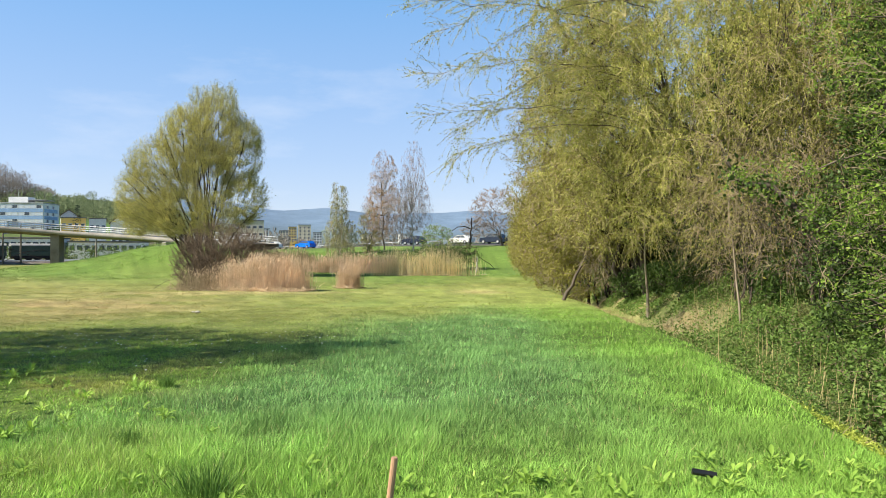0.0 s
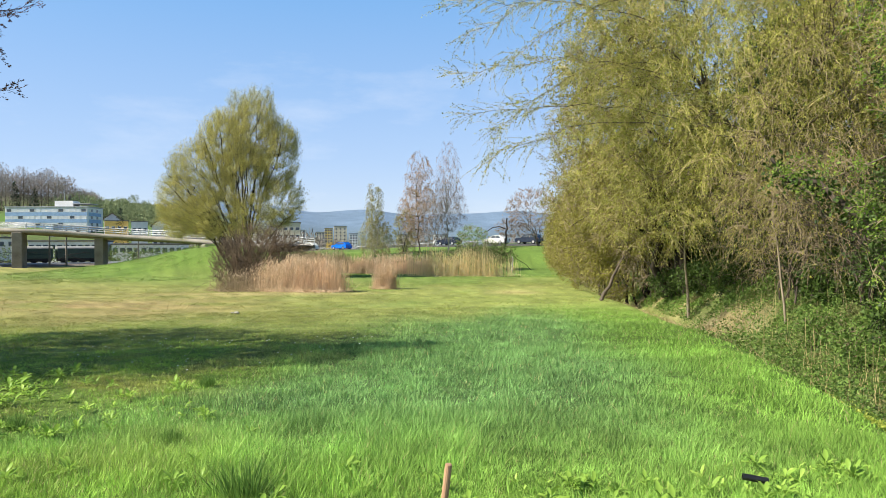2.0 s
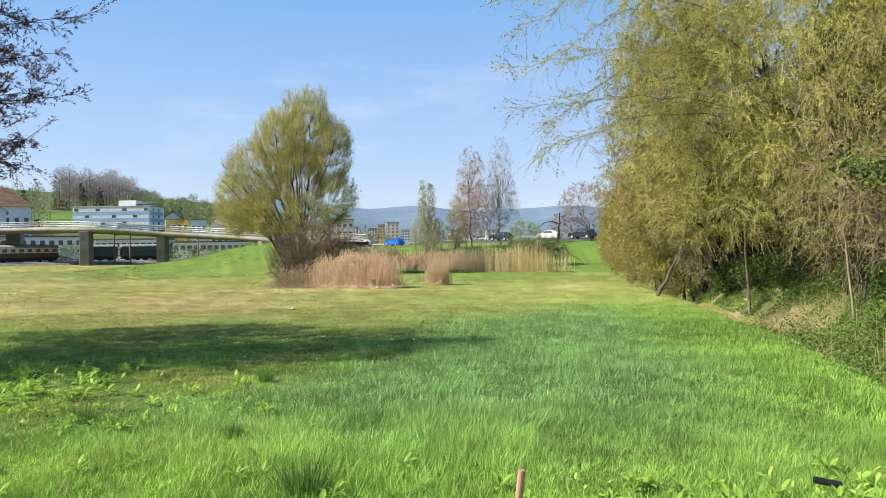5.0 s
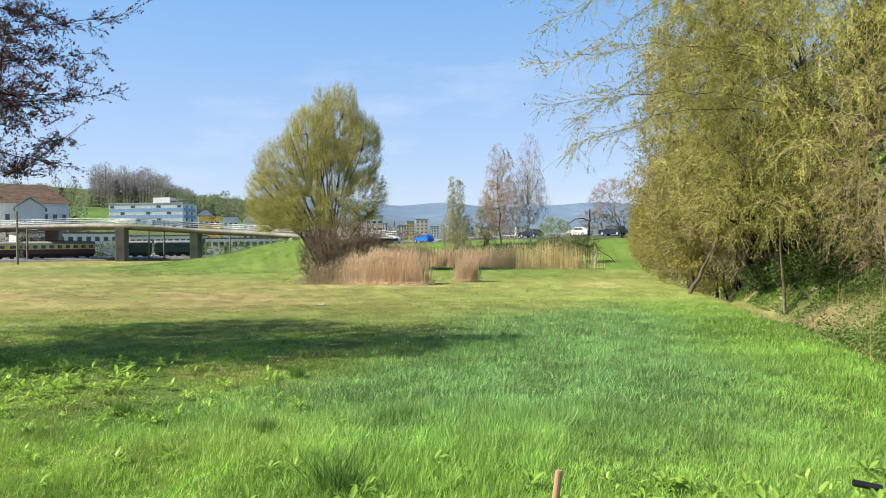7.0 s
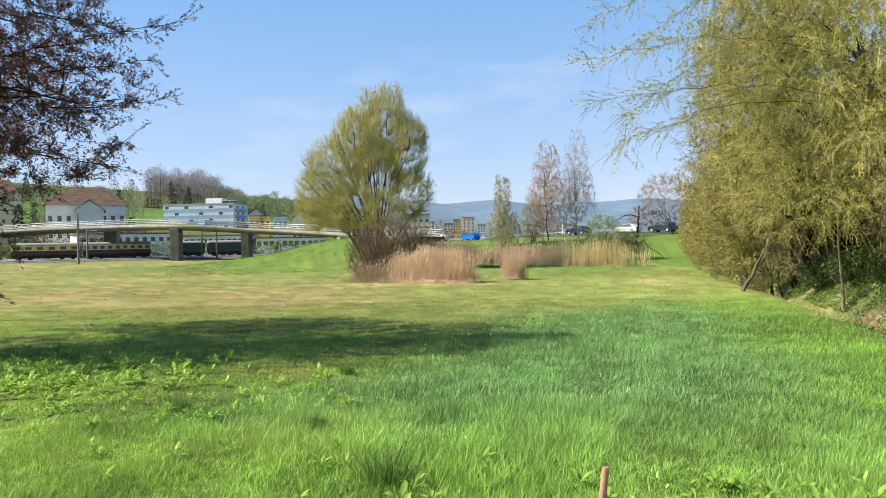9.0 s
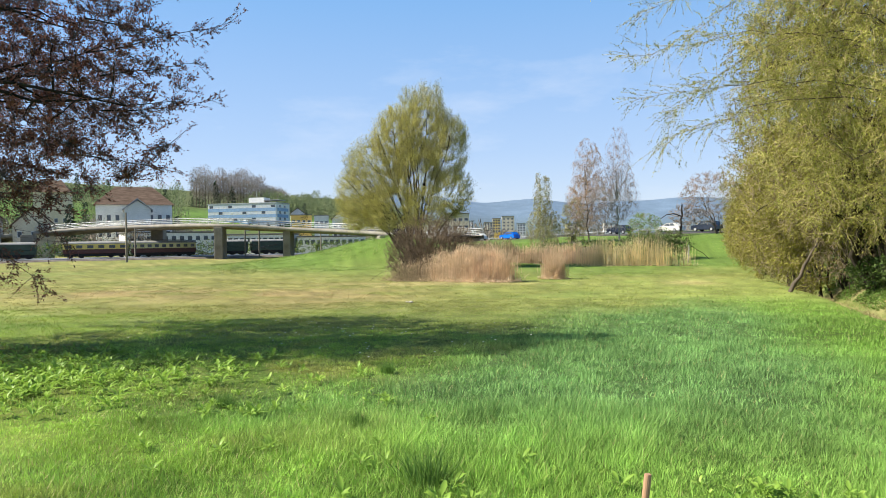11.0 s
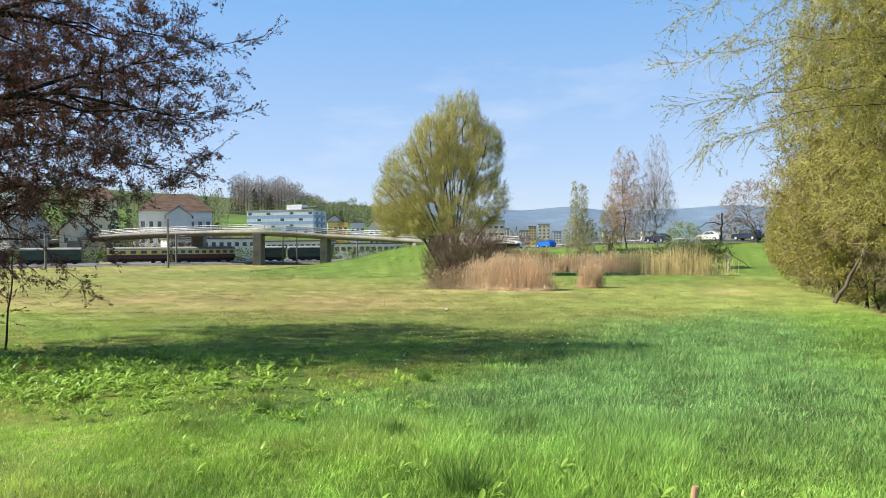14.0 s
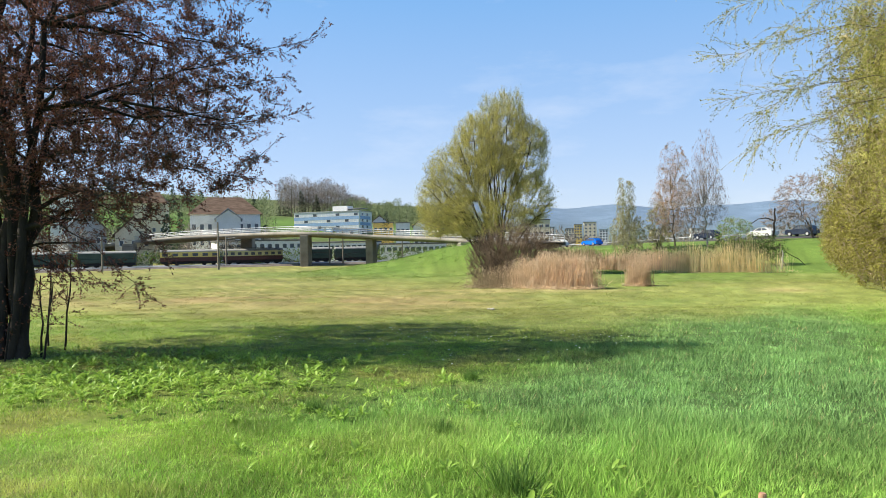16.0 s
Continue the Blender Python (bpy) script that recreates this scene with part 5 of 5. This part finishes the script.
grow("bare_shrub", "pale bare tangle of old twigs hanging in the hedge", "shrub", on(9.0, 15.6), [((7.6, 15.4, 4.6), (2.0, 2.2, 2.2)), ((7.0, 14.6, 2.8), (1.4, 1.4, 1.4)), ((7.2, 17.5, 3.2), (1.6, 1.8, 1.6))], BARK, TWIG_PALE, LEAF_WILLOW_DEEP, stems=8, limbs=30, branches=220, twigs=1400, per=5, kt=3, leaf=(0.05, 0.02), r0=0.025, spread=0.5, crook=0.06, weep=0.5, twig_r=0.0042, group="bare shrubs of the hedge")
for x, y, c, r in ((8.8, 33.5, (8.0, 33.5, 1.6), (1.7, 2, 2.0)), (8.6, 44, (7.6, 44, 1.2), (2.0, 3, 2.2))):
    grow("bare_shrub", "tangled grey-brown shrub at the foot of the hedge", "shrub", on(x, y), [(c, r)], twig_r=0.008, group="bare shrubs of the hedge", **brush)
for x, y, c, r in ((8.4, 37, (7.0, 37, 3.5), (2.3, 3.2, 4.6)), (8.6, 46, (7.0, 46, 3.4), (2.3, 4, 4.2)), (9.2, 57, (7.6, 57, 2.8), (2.3, 5, 3.6)), (10.2, 72, (8.6, 72, 2.4), (2.3, 6, 3.4))):
    grow("sallow", "dense olive sallow closing the hedge down to the grass", "shrub", on(x, y), [(c, r)], BARK_DARK, TWIG_BROWN, LEAF_WILLOW_DEEP, stems=6, limbs=16, branches=110, twigs=2000, per=16, kt=2, leaf=(0.13, 0.055), r0=0.06, weep=0.4, twig_r=0.009, crook=0.05, group="sallows of the hedge", leaf_spread=0.1, inner=0.15, droop=0.2, spread=0.5)
# dark ivy masses added inside to close sky gaps and deepen the shade
for x, y, c, r in ((11, 13, (11, 13, 3.0), (2.6, 3, 3.0)), (12, 19, (12, 19, 3), (2.6, 3.4, 3)), (12.5, 27, (12.5, 27, 3), (2.6, 4, 3)), (12.5, 36, (12.5, 36, 3), (2.6, 5, 3)), (12.5, 47, (12.5, 47, 3), (2.6, 6, 3)), (13.5, 60, (13.5, 60, 3), (2.6, 7, 3.2)), (13, 17, (12.6, 17, 8), (2.4, 3.2, 4.6)), (13.5, 25, (13.2, 25, 8), (2.6, 4.2, 5.2)), (13.5, 35, (13.2, 35, 7), (2.6, 5, 4.6)), (10.6, 20, (10.6, 20, 2.6), (1.6, 3, 2.4)), (10.8, 27, (10.8, 27, 2.4), (1.6, 3.4, 2.4)), (10.6, 14.5, (10.4, 14.5, 4.5), (1.4, 2.2, 3.6)), (10.6, 23, (10.4, 23.5, 6.4), (1.8, 2.6, 3.2)), (9.8, 30.5, (9.4, 31, 4.4), (1.7, 3, 3.6)), (11.6, 18, (11.6, 18, 7), (1.5, 2.2, 3.2)), (9.4, 38, (9.2, 38, 4.0), (1.8, 3.5, 3.6)), (10.4, 28.6, (10.4, 28.6, 0.9), (1.2, 2.2, 1.8))):
    grow("ivy_filler", "dark ivy-grown mass added to fill and darken the hedge's inside", "shrub", on(x, y), [(c, r)], BARK_DARK, BARK_DARK, LEAF_IVY, stems=6, limbs=12, branches=50, twigs=320, kt=2, per=44 if y < 22 else 14, leaf=(0.1, 0.075) if y < 22 else (0.23, 0.16), r0=0.08, twig_r=0.008, group="dark shrubs inside the hedge", leaf_spread=0.15)


# bark with sunlight put into its colour, for the slim stems
BARK_PALE = surface("pale_sunlit_bark", (0.16, 0.13, 0.09), (0.36, 0.3, 0.22), 4, 0.9, 0.2, 30, 0.6, 0.01, stretch=(1, 1, 0.3))


def leaning(label, foot, top, r, ivy=700, bark=BARK):
    """A bare trunk with an ivy sleeve, leaning out of the hedge."""
    ob = thing("leaning_tree", label, "tree", foot)
    A, B = np.zeros((1, 3)), (np.array(top) - np.array(foot))[None]
    S = bows(A, B, 10, np.array([[0.25, 0, 0.4]]) if r > 0.05 else np.array([[0.06, 0, 0]]), 0.02 if r > 0.05 else 0.007)
    part("trunk", mesh_of("trunk", *tubes(S, r * np.linspace(1.2, 0.25, 10)[None], 9), shade=True), bark, ob)
    if not ivy:
        return
    C, D = along(np.repeat(S, ivy, 0), 4, r * 1.2, 0.0)
    D = unit(rng.normal(size=C.shape) + [0, 0, -0.6])
    part("ivy", mesh_of("ivy", *kites(C, D, 0.07 + 0.05 * rng.random(len(C)), 0.07)), LEAF_IVY, ob)["kind"] = "stuff"


leaning("dark trunk sleeved in ivy leaning out of the hedge", on(8.4, 12.6), (5.6, 13.2, 3.2), 0.13, 260)
leaning("ivy-covered trunk standing in the hedge", on(10.0, 16), (10.2, 16.4, 8.5), 0.22)

leaning("short dark leaning trunk at the edge of the ditch", on(5.7, 33), (7.0, 33.2, 1.9), 0.08, 0)
leaning("slim pale stem on the lit bank", on(7.4, 25), (7.2, 25.2, 3.0), 0.05, 0, BARK_PALE)
leaning("slim forked stem on the bank", on(7.4, 17), (7.0, 17.2, 4.2), 0.026, 0, BARK_PALE)
grow("bare_tree", "grey pinkish tree, still bare, beside the road", "tree", on(8.5, 103), [((7.6, 103, 7.0), (4.0, 3, 3.6)), ((4.6, 104, 4.6), (2.4, 2, 1.6))], BARK, WOOD_PINK, WOOD_PINK, stems=5, limbs=30, branches=240, twigs=3000, kt=3, per=3, leaf=(0.12, 0.045), r0=0.07, twig_r=0.012, group="bare trees by the road")
snag = thing("broken_tree", "broken dark dead tree stump with one bent limb", "tree", on(3.8, 103))
part("trunk", mesh_of("trunk", *tubes(bows(np.zeros((1, 3)), np.array([[0.2, 0, 4.2]]), 7, np.array([[0.1, 0, 0]]), 0.02), 0.13 * np.linspace(1.2, 0.7, 7)[None], 7), shade=True), BARK_DARK, snag)
part("limb", mesh_of("limb", *tubes(bows(np.array([[0.1, 0, 2.6]]), np.array([[-2.6, 0.3, 2.3]]), 7, np.array([[0, 0, 0.9]]), 0.03), 0.09 * np.linspace(1.1, 0.5, 7)[None], 6), shade=True), BARK_DARK, snag)
pale = thing("pale_stump", "pale peeled stump with a few thin shoots", "tree", on(3.6, 79))
part("trunk", mesh_of("trunk", *tubes(bows(np.zeros((1, 3)) - [0, 0, 0.1], np.array([[0.15, 0, 1.9]]), 6, np.array([[0.1, 0, 0]]), 0.02), 0.09 * np.linspace(1.2, 0.7, 6)[None], 8), shade=True), BARK_BIRCH, pale)
for k in range(7):
    part("shoot", mesh_of("shoot", *tubes(bows(np.array([[rr.uniform(-0.5, 0.5), 0, -0.1]]), np.array([[rr.uniform(-0.8, 0.8), 0, rr.uniform(1.2, 2.6)]]), 5, np.array([[0.05, 0, 0]]), 0.02), np.full((1, 5), 0.02), 4)), TWIG_BROWN, pale)

for x, y, r in ((8.0, 11.0, 0.9), (8.6, 14.0, 1.0), (8.4, 16.5, 0.9), (9.2, 19.5, 1.1), (8.6, 23.5, 1.0), (9.0, 9.0, 1.0), (8.8, 27.5, 1.3), (8.6, 31.0, 1.2)):
    bx, by, bz = on(x, y)
    grow("bramble", "low dark bramble and ivy on the ditch bank", "shrub", (bx, by, bz), [((bx, by, bz + 0.55), (r, r * 1.3, 0.75))], BARK_DARK, BARK_DARK, LEAF_IVY, stems=5, limbs=8, branches=30, twigs=280, kt=3, per=12, leaf=(0.085, 0.06), r0=0.02, twig_r=0.005, group="brambles on the ditch bank", leaf_spread=0.06)

for x, y, r in ((5.9, 9.2, 0.5), (6.5, 11.6, 0.55), (6.9, 14.0, 0.5), (5.3, 7.4, 0.4)):
    bx, by, bz = on(x, y)
    grow("bramble", "low fresh green bramble on the ditch bank", "shrub", (bx, by, bz), [((bx, by, bz + 0.3), (r, r * 1.3, 0.4))], BARK_DARK, TWIG_BROWN, LEAF_BANK, stems=5, limbs=8, branches=30, twigs=260, kt=3, per=9, leaf=(0.05, 0.034), r0=0.012, twig_r=0.0035, group="brambles on the ditch bank", leaf_spread=0.05)

# ivy, nettles and bramble on the ditch banks
n = 230000
gy_ = 4 + 44 * rng.random(n) ** 1.7
gx_ = ditch_edge(gy_) + 0.25 + 1.4 * smooth(17, 25, gy_) + 5.5 * rng.random(n) ** 0.85
keep = (patches(gx_, gy_, 0.9) + 0.25 * rng.random(n) + 0.3 * (gy_ < 15) > 0.42) & (((gx_ - 6.8) / 1.3) ** 2 + ((gy_ - 21.0) / 3.0) ** 2 > 0.9 * rng.random(n)) & (((gx_ - 4.2) / 1.1) ** 2 + ((gy_ - 5.7) / 1.2) ** 2 > 1.2 * rng.random(n))
gx_, gy_ = gx_[keep], gy_[keep]
C = np.stack([gx_, gy_, height(gx_, gy_) + 0.02 + 0.95 * rng.random(len(gx_)) * patches(gx_, gy_, 0.7) ** 3], -1)
D = unit(rng.normal(size=C.shape) * [1, 1, 0.5] + [-0.2, -0.2, 0.35])
cover = new("ground_cover", mesh_of("ground_cover", *slivers(C, D, (0.02 + 0.0021 * gy_) * (0.5 + 1.0 * rng.random(len(C))), 0.015 + 0.0016 * gy_)))
cover.data.materials.append(LEAF_BANK)
tagged(cover, "ivy, nettles and bramble covering the ditch bank", "plants", kind="stuff")
DRY_GRASS = leafy("dry_bank_grass", (0.3, 0.25, 0.13), (0.55, 0.46, 0.26), 0.3, 0.7)
# yellow-green creeping plants where the bank opens to the sun
nq = 17000
qx, qy = 4.2 + 0.75 * rng.normal(size=nq), 5.7 + 0.85 * rng.normal(size=nq)
qk = (qx > ditch_edge(qy) + 0.25) & (patches(qx, qy, 0.35) > 0.35)
qx, qy = qx[qk], qy[qk]
C = np.stack([qx, qy, height(qx, qy) + 0.02 + 0.1 * rng.random(len(qx)) * patches(qx, qy, 0.4)], -1)
D = unit(rng.normal(size=C.shape) * [1, 1, 0.35] + [-0.2, -0.2, 0.2])
creep = new("creeping_plants", mesh_of("creeping_plants", *kites(C, D, 0.022 + 0.02 * rng.random(len(C)), 0.018)))
creep.data.materials.append(leafy("yellow_green_creepers", (0.3, 0.38, 0.05), (0.55, 0.6, 0.13), 0.35))
tagged(creep, "yellow-green creeping plants at the edge of the ditch", "plants", kind="stuff")
# dry grass on the lit part of the bank
nb = 9000
bx_ = np.r_[6.9 + rng.normal(size=nb // 2) * 0.7, ditch_edge(np.linspace(5, 34, nb // 2)) + 1.2 + rng.normal(size=nb // 2) * 0.45]
by_ = np.r_[20.5 + rng.normal(size=nb // 2) * 1.3, np.linspace(5, 34, nb // 2)]
C = np.stack([bx_, by_, height(bx_, by_)], -1)
D = unit(rng.normal(size=C.shape) * [0.6, 0.6, 0.2] + [0, 0, 0.75])
straw = new("dry_grass", mesh_of("dry_grass", *kites(C, D, 0.07 + 0.14 * rng.random(nb), 0.009)))
straw.data.materials.append(DRY_GRASS)
tagged(straw, "dry straw-coloured grass on the ditch bank", "grass", kind="stuff")
# dead stalks, in a few clumps along the ditch
m = 140
k = rng.integers(0, 8, m)
sx = np.array([5.2, 5.5, 6.3, 7.0, 6.8, 4.9, 7.2, 6.6])[k] + rng.normal(size=m) * 0.3
sy = np.array([9.5, 10.6, 12.5, 14.5, 17.5, 8.2, 20, 16])[k] + rng.normal(size=m) * 0.45
A = np.stack([sx, sy, height(sx, sy) - 0.05], -1)
S = bows(A, A + np.c_[rng.normal(size=(m, 2)) * 0.1, 0.2 + 0.95 * rng.random(m) ** 1.5], 4, rng.normal(size=(m, 3)) * 0.04, 0.01)
stalk = new("dead_stalks", mesh_of("dead_stalks", *tubes(S, np.full((m, 4), 0.0042) * np.linspace(1, 0.6, 4), 4)))
stalk.data.materials.append(TWIG_YELLOW)
tagged(stalk, "pale dead stalks standing along the ditch", "plants", kind="stuff")

LEAF_RUSH = leafy("dark_tuft_blades", (0.1, 0.19, 0.04), (0.22, 0.37, 0.09), 0.25)
PETAL = leafy("white_petals", (0.7, 0.7, 0.68), (0.85, 0.85, 0.82), 0.3)

# ---- broad-leaved plants, stake and oddments in the meadow ----


def leaf_blade(L, W, droop):
    """A long dock leaf: stalk, keel and drooping tip."""
    bm = bmesh.new()
    rows = []
    for k, (t, w) in enumerate(((0, 0.06), (0.22, 0.16), (0.42, 0.85), (0.62, 1.0), (0.82, 0.6), (1.0, 0.04))):
        x, z = L * t * (1 - 0.15 * droop * t), L * (0.75 * t - 0.75 * droop * t * t)
        wave = 0.004 * (-1) ** k
        rows.append([bm.verts.new((x, s * W / 2 * w, z + abs(s) * W * 0.16 * w + wave * abs(s))) for s in (-1, 0, 1)])
    for a, b in zip(rows, rows[1:]):
        for j in range(2):
            bm.faces.new((a[j], a[j + 1], b[j + 1], b[j]))
    me = bpy.data.meshes.new("leaf")
    bm.to_mesh(me)
    bm.free()
    for p in me.polygons:
        p.use_smooth = True
    me.materials.append(LEAF_DOCK)
    return me


LEAVES = [leaf_blade(0.15, 0.038, 0.85), leaf_blade(0.18, 0.042, 0.65), leaf_blade(0.12, 0.036, 1.0)]


def dock(seed):
    r = random.Random(seed)
    ob = thing("dock_plant", "broad-leaved dock plant, fresh green, among the grass", "plant", (0, 0, 0), "dock plants in the meadow")
    for k in range(12):
        q = part("leaf", LEAVES[r.randrange(3)], None, ob)
        q.matrix_local = pose(0, 0, 0.0, r.uniform(-20, 20), r.uniform(-42, 12), k * 30 + r.uniform(-18, 18)) @ Matrix.Scale(r.uniform(0.65, 1.15), 4)
    return ob


masters = [dock(k) for k in range(4)]
spots = []
for cx, cy, rx, ry, k in ((0.6, 3.7, 0.7, 0.25, 9), (1.5, 4.1, 1.1, 0.3, 10), (2.6, 4.3, 0.7, 0.5, 12), (-1.3, 3.7, 0.5, 0.3, 5), (-0.2, 4.3, 1.5, 0.5, 6), (-2.2, 4.6, 1.2, 1.0, 8), (-3.5, 6.3, 1.6, 1.0, 14), (-6.4, 7.0, 1.6, 0.9, 44), (-8.4, 6.6, 1.9, 1.3, 110), (-7.0, 8.6, 2.2, 0.6, 30), (-5.2, 5.2, 1.8, 1.0, 14), (-4.6, 7.6, 1.4, 0.6, 12)):
    for _ in range(k):
        spots.append((cx + rr.uniform(-rx, rx), cy + rr.uniform(-ry, ry)))
for k, (x, y) in enumerate(spots):
    place = pose(*on(x, y, 0.03), 0, 0, rr.uniform(0, 360))
    s = rr.uniform(0.75, 1.2) * (0.95 if x < -5 else 0.75)
    if k < 4:
        masters[k].matrix_world = place
        masters[k].scale = (s, s, s)
    else:
        q = copy_thing(masters[k % 4], place)
        q.scale = (s, s, s)

# close-grown docks, too many to count
bits = []
for me in LEAVES:
    co = np.empty(len(me.vertices) * 3, np.float32)
    me.vertices.foreach_get("co", co)
    bits.append((co.reshape(-1, 3), np.array([p.vertices[:] for p in me.polygons])))


def dock_patch(label, lots, big):
    vs, fs, o = [], [], 0
    for cx, cy, rx, ry, k in lots:
        for _ in range(k):
            a, q = rr.uniform(0, 2 * math.pi), math.sqrt(rr.random())
            foot_m = pose(*on(cx + rx * q * math.cos(a), cy + ry * q * math.sin(a), 0.02))
            size = rr.uniform(0.5, 1.0) * big
            for j in range(rr.randint(7, 11)):
                m = np.array(foot_m @ pose(0, 0, 0, rr.uniform(-20, 20), rr.uniform(-48, 8), j * 38 + rr.uniform(-20, 20)) @ Matrix.Scale(size * rr.uniform(0.6, 1.1), 4))
                v, f = bits[rr.randrange(3)]
                vs.append(v @ m[:3, :3].T + m[:3, 3])
                fs.append(f + o)
                o += len(v)
    ob = new("dock_patch", mesh_of("dock_patch", np.concatenate(vs), np.concatenate(fs), shade=True))
    ob.data.materials.append(LEAF_DOCK)
    return tagged(ob, label, "plants", kind="stuff")


dock_patch("dense patch of fresh green docks beside the plum", ((-8.6, 6.9, 2.2, 1.5, 190), (-6.6, 7.5, 1.9, 0.9, 90), (-9.6, 8.6, 2.4, 0.9, 90), (-4.4, 6.6, 1.6, 1.0, 22), (-7.4, 5.9, 2.4, 0.9, 80)), 0.88)
dock_patch("fresh green docks in the wet grass", ((1.2, 4.0, 1.0, 0.35, 16), (2.5, 4.4, 0.9, 0.5, 34), (0.4, 3.7, 0.5, 0.2, 6), (-0.6, 4.4, 1.4, 0.5, 6)), 0.7)

# daisies in the shade of the plum
nd = 130
dx, dy = -9.5 + 7.5 * rng.random(nd), 9.0 + 5.5 * rng.random(nd)
dk = patches(dx, dy, 1.1) > 0.45
dx, dy = dx[dk], dy[dk]
dc = np.stack([dx, dy, height(dx, dy) + 0.07 + 0.03 * rng.random(len(dx))], -1)
a6 = np.arange(6) * np.pi / 3
ring = np.stack([np.cos(a6), np.sin(a6), 0.25 * np.sin(a6)], -1) * 0.016
daisy = new("daisies", mesh_of("daisies", (dc[:, None] + ring[None]).reshape(-1, 3), np.arange(len(dc) * 6).reshape(-1, 6)))
daisy.data.materials.append(PETAL)
tagged(daisy, "small white daisies scattered in the short grass", "flowers", kind="stuff")

# thin suckers beside the plum
for x, y, h in ((-12.5, 9.4, 2.6), (-11.6, 9.0, 1.8), (-12.0, 7.6, 1.6), (-11.2, 8.2, 1.4), (-11.9, 8.5, 2.2), (-11.3, 7.6, 1.1), (-10.9, 8.0, 1.3), (-12.2, 8.1, 2.0)):
    sp = thing("sapling", "thin dark sapling stem beside the plum", "tree", on(x, y), "suckers beside the plum")
    Sx = bows(np.array([[0, 0, -0.1]]), np.array([[rr.uniform(-0.15, 0.15), 0.1, h]]), 8, np.array([[0.05, 0, 0]]), 0.012)
    part("stem", mesh_of("stem", *tubes(Sx, 0.022 * np.linspace(1, 0.4, 8)[None], 6), shade=True), BARK_DARK, sp)
    A, D = along(np.repeat(Sx, 14, 0), 1, 0.0, 0.3)
    Wx = bows(A, A + unit(D * 0.5 + rng.normal(size=D.shape)) * 0.35, 4, np.zeros((14, 3)), 0.03)
    part("twigwork", mesh_of("twigwork", *tubes(Wx, np.full((14, 4), 0.004), 3)), BARK_DARK, sp)["kind"] = "stuff"
    C, D = along(Wx, 8, 0.01)
    part("leafage", mesh_of("leafage", *kites(C, unit(D + rng.normal(size=D.shape)), 0.05, 0.03)), LEAF_PURPLE, sp)["kind"] = "stuff"

STAKE = surface("reddish_brown_wood", (0.34, 0.19, 0.11), (0.5, 0.3, 0.19), 8, 0.7, 0.3, 60, 0.3, 0.004, stretch=(4, 4, 0.5))
stake = thing("wooden_stake", "thin reddish-brown wooden stake stuck upright in the ground", "stake", on(-0.1, 0.62))
bm = bmesh.new()
bmesh.ops.create_cone(bm, cap_ends=True, segments=14, radius1=0.008, radius2=0.0062, depth=1.36, matrix=pose(0.076, 0, 0.535, 0, 7, 0))
bmesh.ops.bevel(bm, geom=[e for e in bm.edges if e.is_boundary or abs(e.verts[0].co.z - e.verts[1].co.z) < 0.02], offset=0.0015, segments=2, affect="EDGES")
part("shaft", bm, STAKE, stake)
PLASTIC = surface("black_plastic", (0.008, 0.008, 0.009), (0.02, 0.02, 0.022), 3, 0.35, 0.5, 40, 0.1)
pipe = thing("black_pipe", "short piece of black plastic lying in the grass", "pipe", on(1.92, 4.25, 0.1))
bm = bmesh.new()
bmesh.ops.create_cone(bm, cap_ends=False, segments=16, radius1=0.022, radius2=0.022, depth=0.16, matrix=pose(0, 0, 0, 0, 98, -8))
bmesh.ops.solidify(bm, geom=bm.faces[:], thickness=0.006)
part("tube", bm, PLASTIC, pipe)
# dark rush-like tufts in the meadow
for x, y, s in ((-1.4, 3.95, 1.0), (-2.5, 5.4, 0.55), (-4.2, 5.9, 0.6), (-3.3, 8.3, 0.6)):
    tuft = thing("grass_tuft", "taller dark green grass tuft in the meadow", "grass", on(x, y), "dark tufts in the meadow")
    nt_ = 260
    A = np.c_[rng.normal(size=(nt_, 2)) * 0.06 * s, np.full(nt_, -0.01)]
    D = unit(np.c_[A[:, :2] * 4 / s + rng.normal(size=(nt_, 2)) * 0.16, np.ones(nt_)])
    part("blade_tuft", mesh_of("blade_tuft", *kites(A, D, s * (0.16 + 0.17 * rng.random(nt_)), 0.0055)), LEAF_RUSH, tuft)["kind"] = "stuff"
STONE = surface("pale_stone", (0.32, 0.3, 0.26), (0.48, 0.45, 0.4), 6, 0.8, 0.3, 30, 0.4)
for x, y, s in ((-8.1, 23.4, 0.09), (-8.3, 23.55, 0.05)):
    st = thing("stone", "pale flat stone lying in the short grass", "stone", on(x, y, 0.05))
    bm = bmesh.new()
    bmesh.ops.create_icosphere(bm, subdivisions=2, radius=s)
    for v in bm.verts:
        v.co *= 1 + 0.25 * (noise.noise(v.co * 9 + Vector((x, y, 0))))
        v.co.z *= 0.55
    part("body", bm, STONE, st)
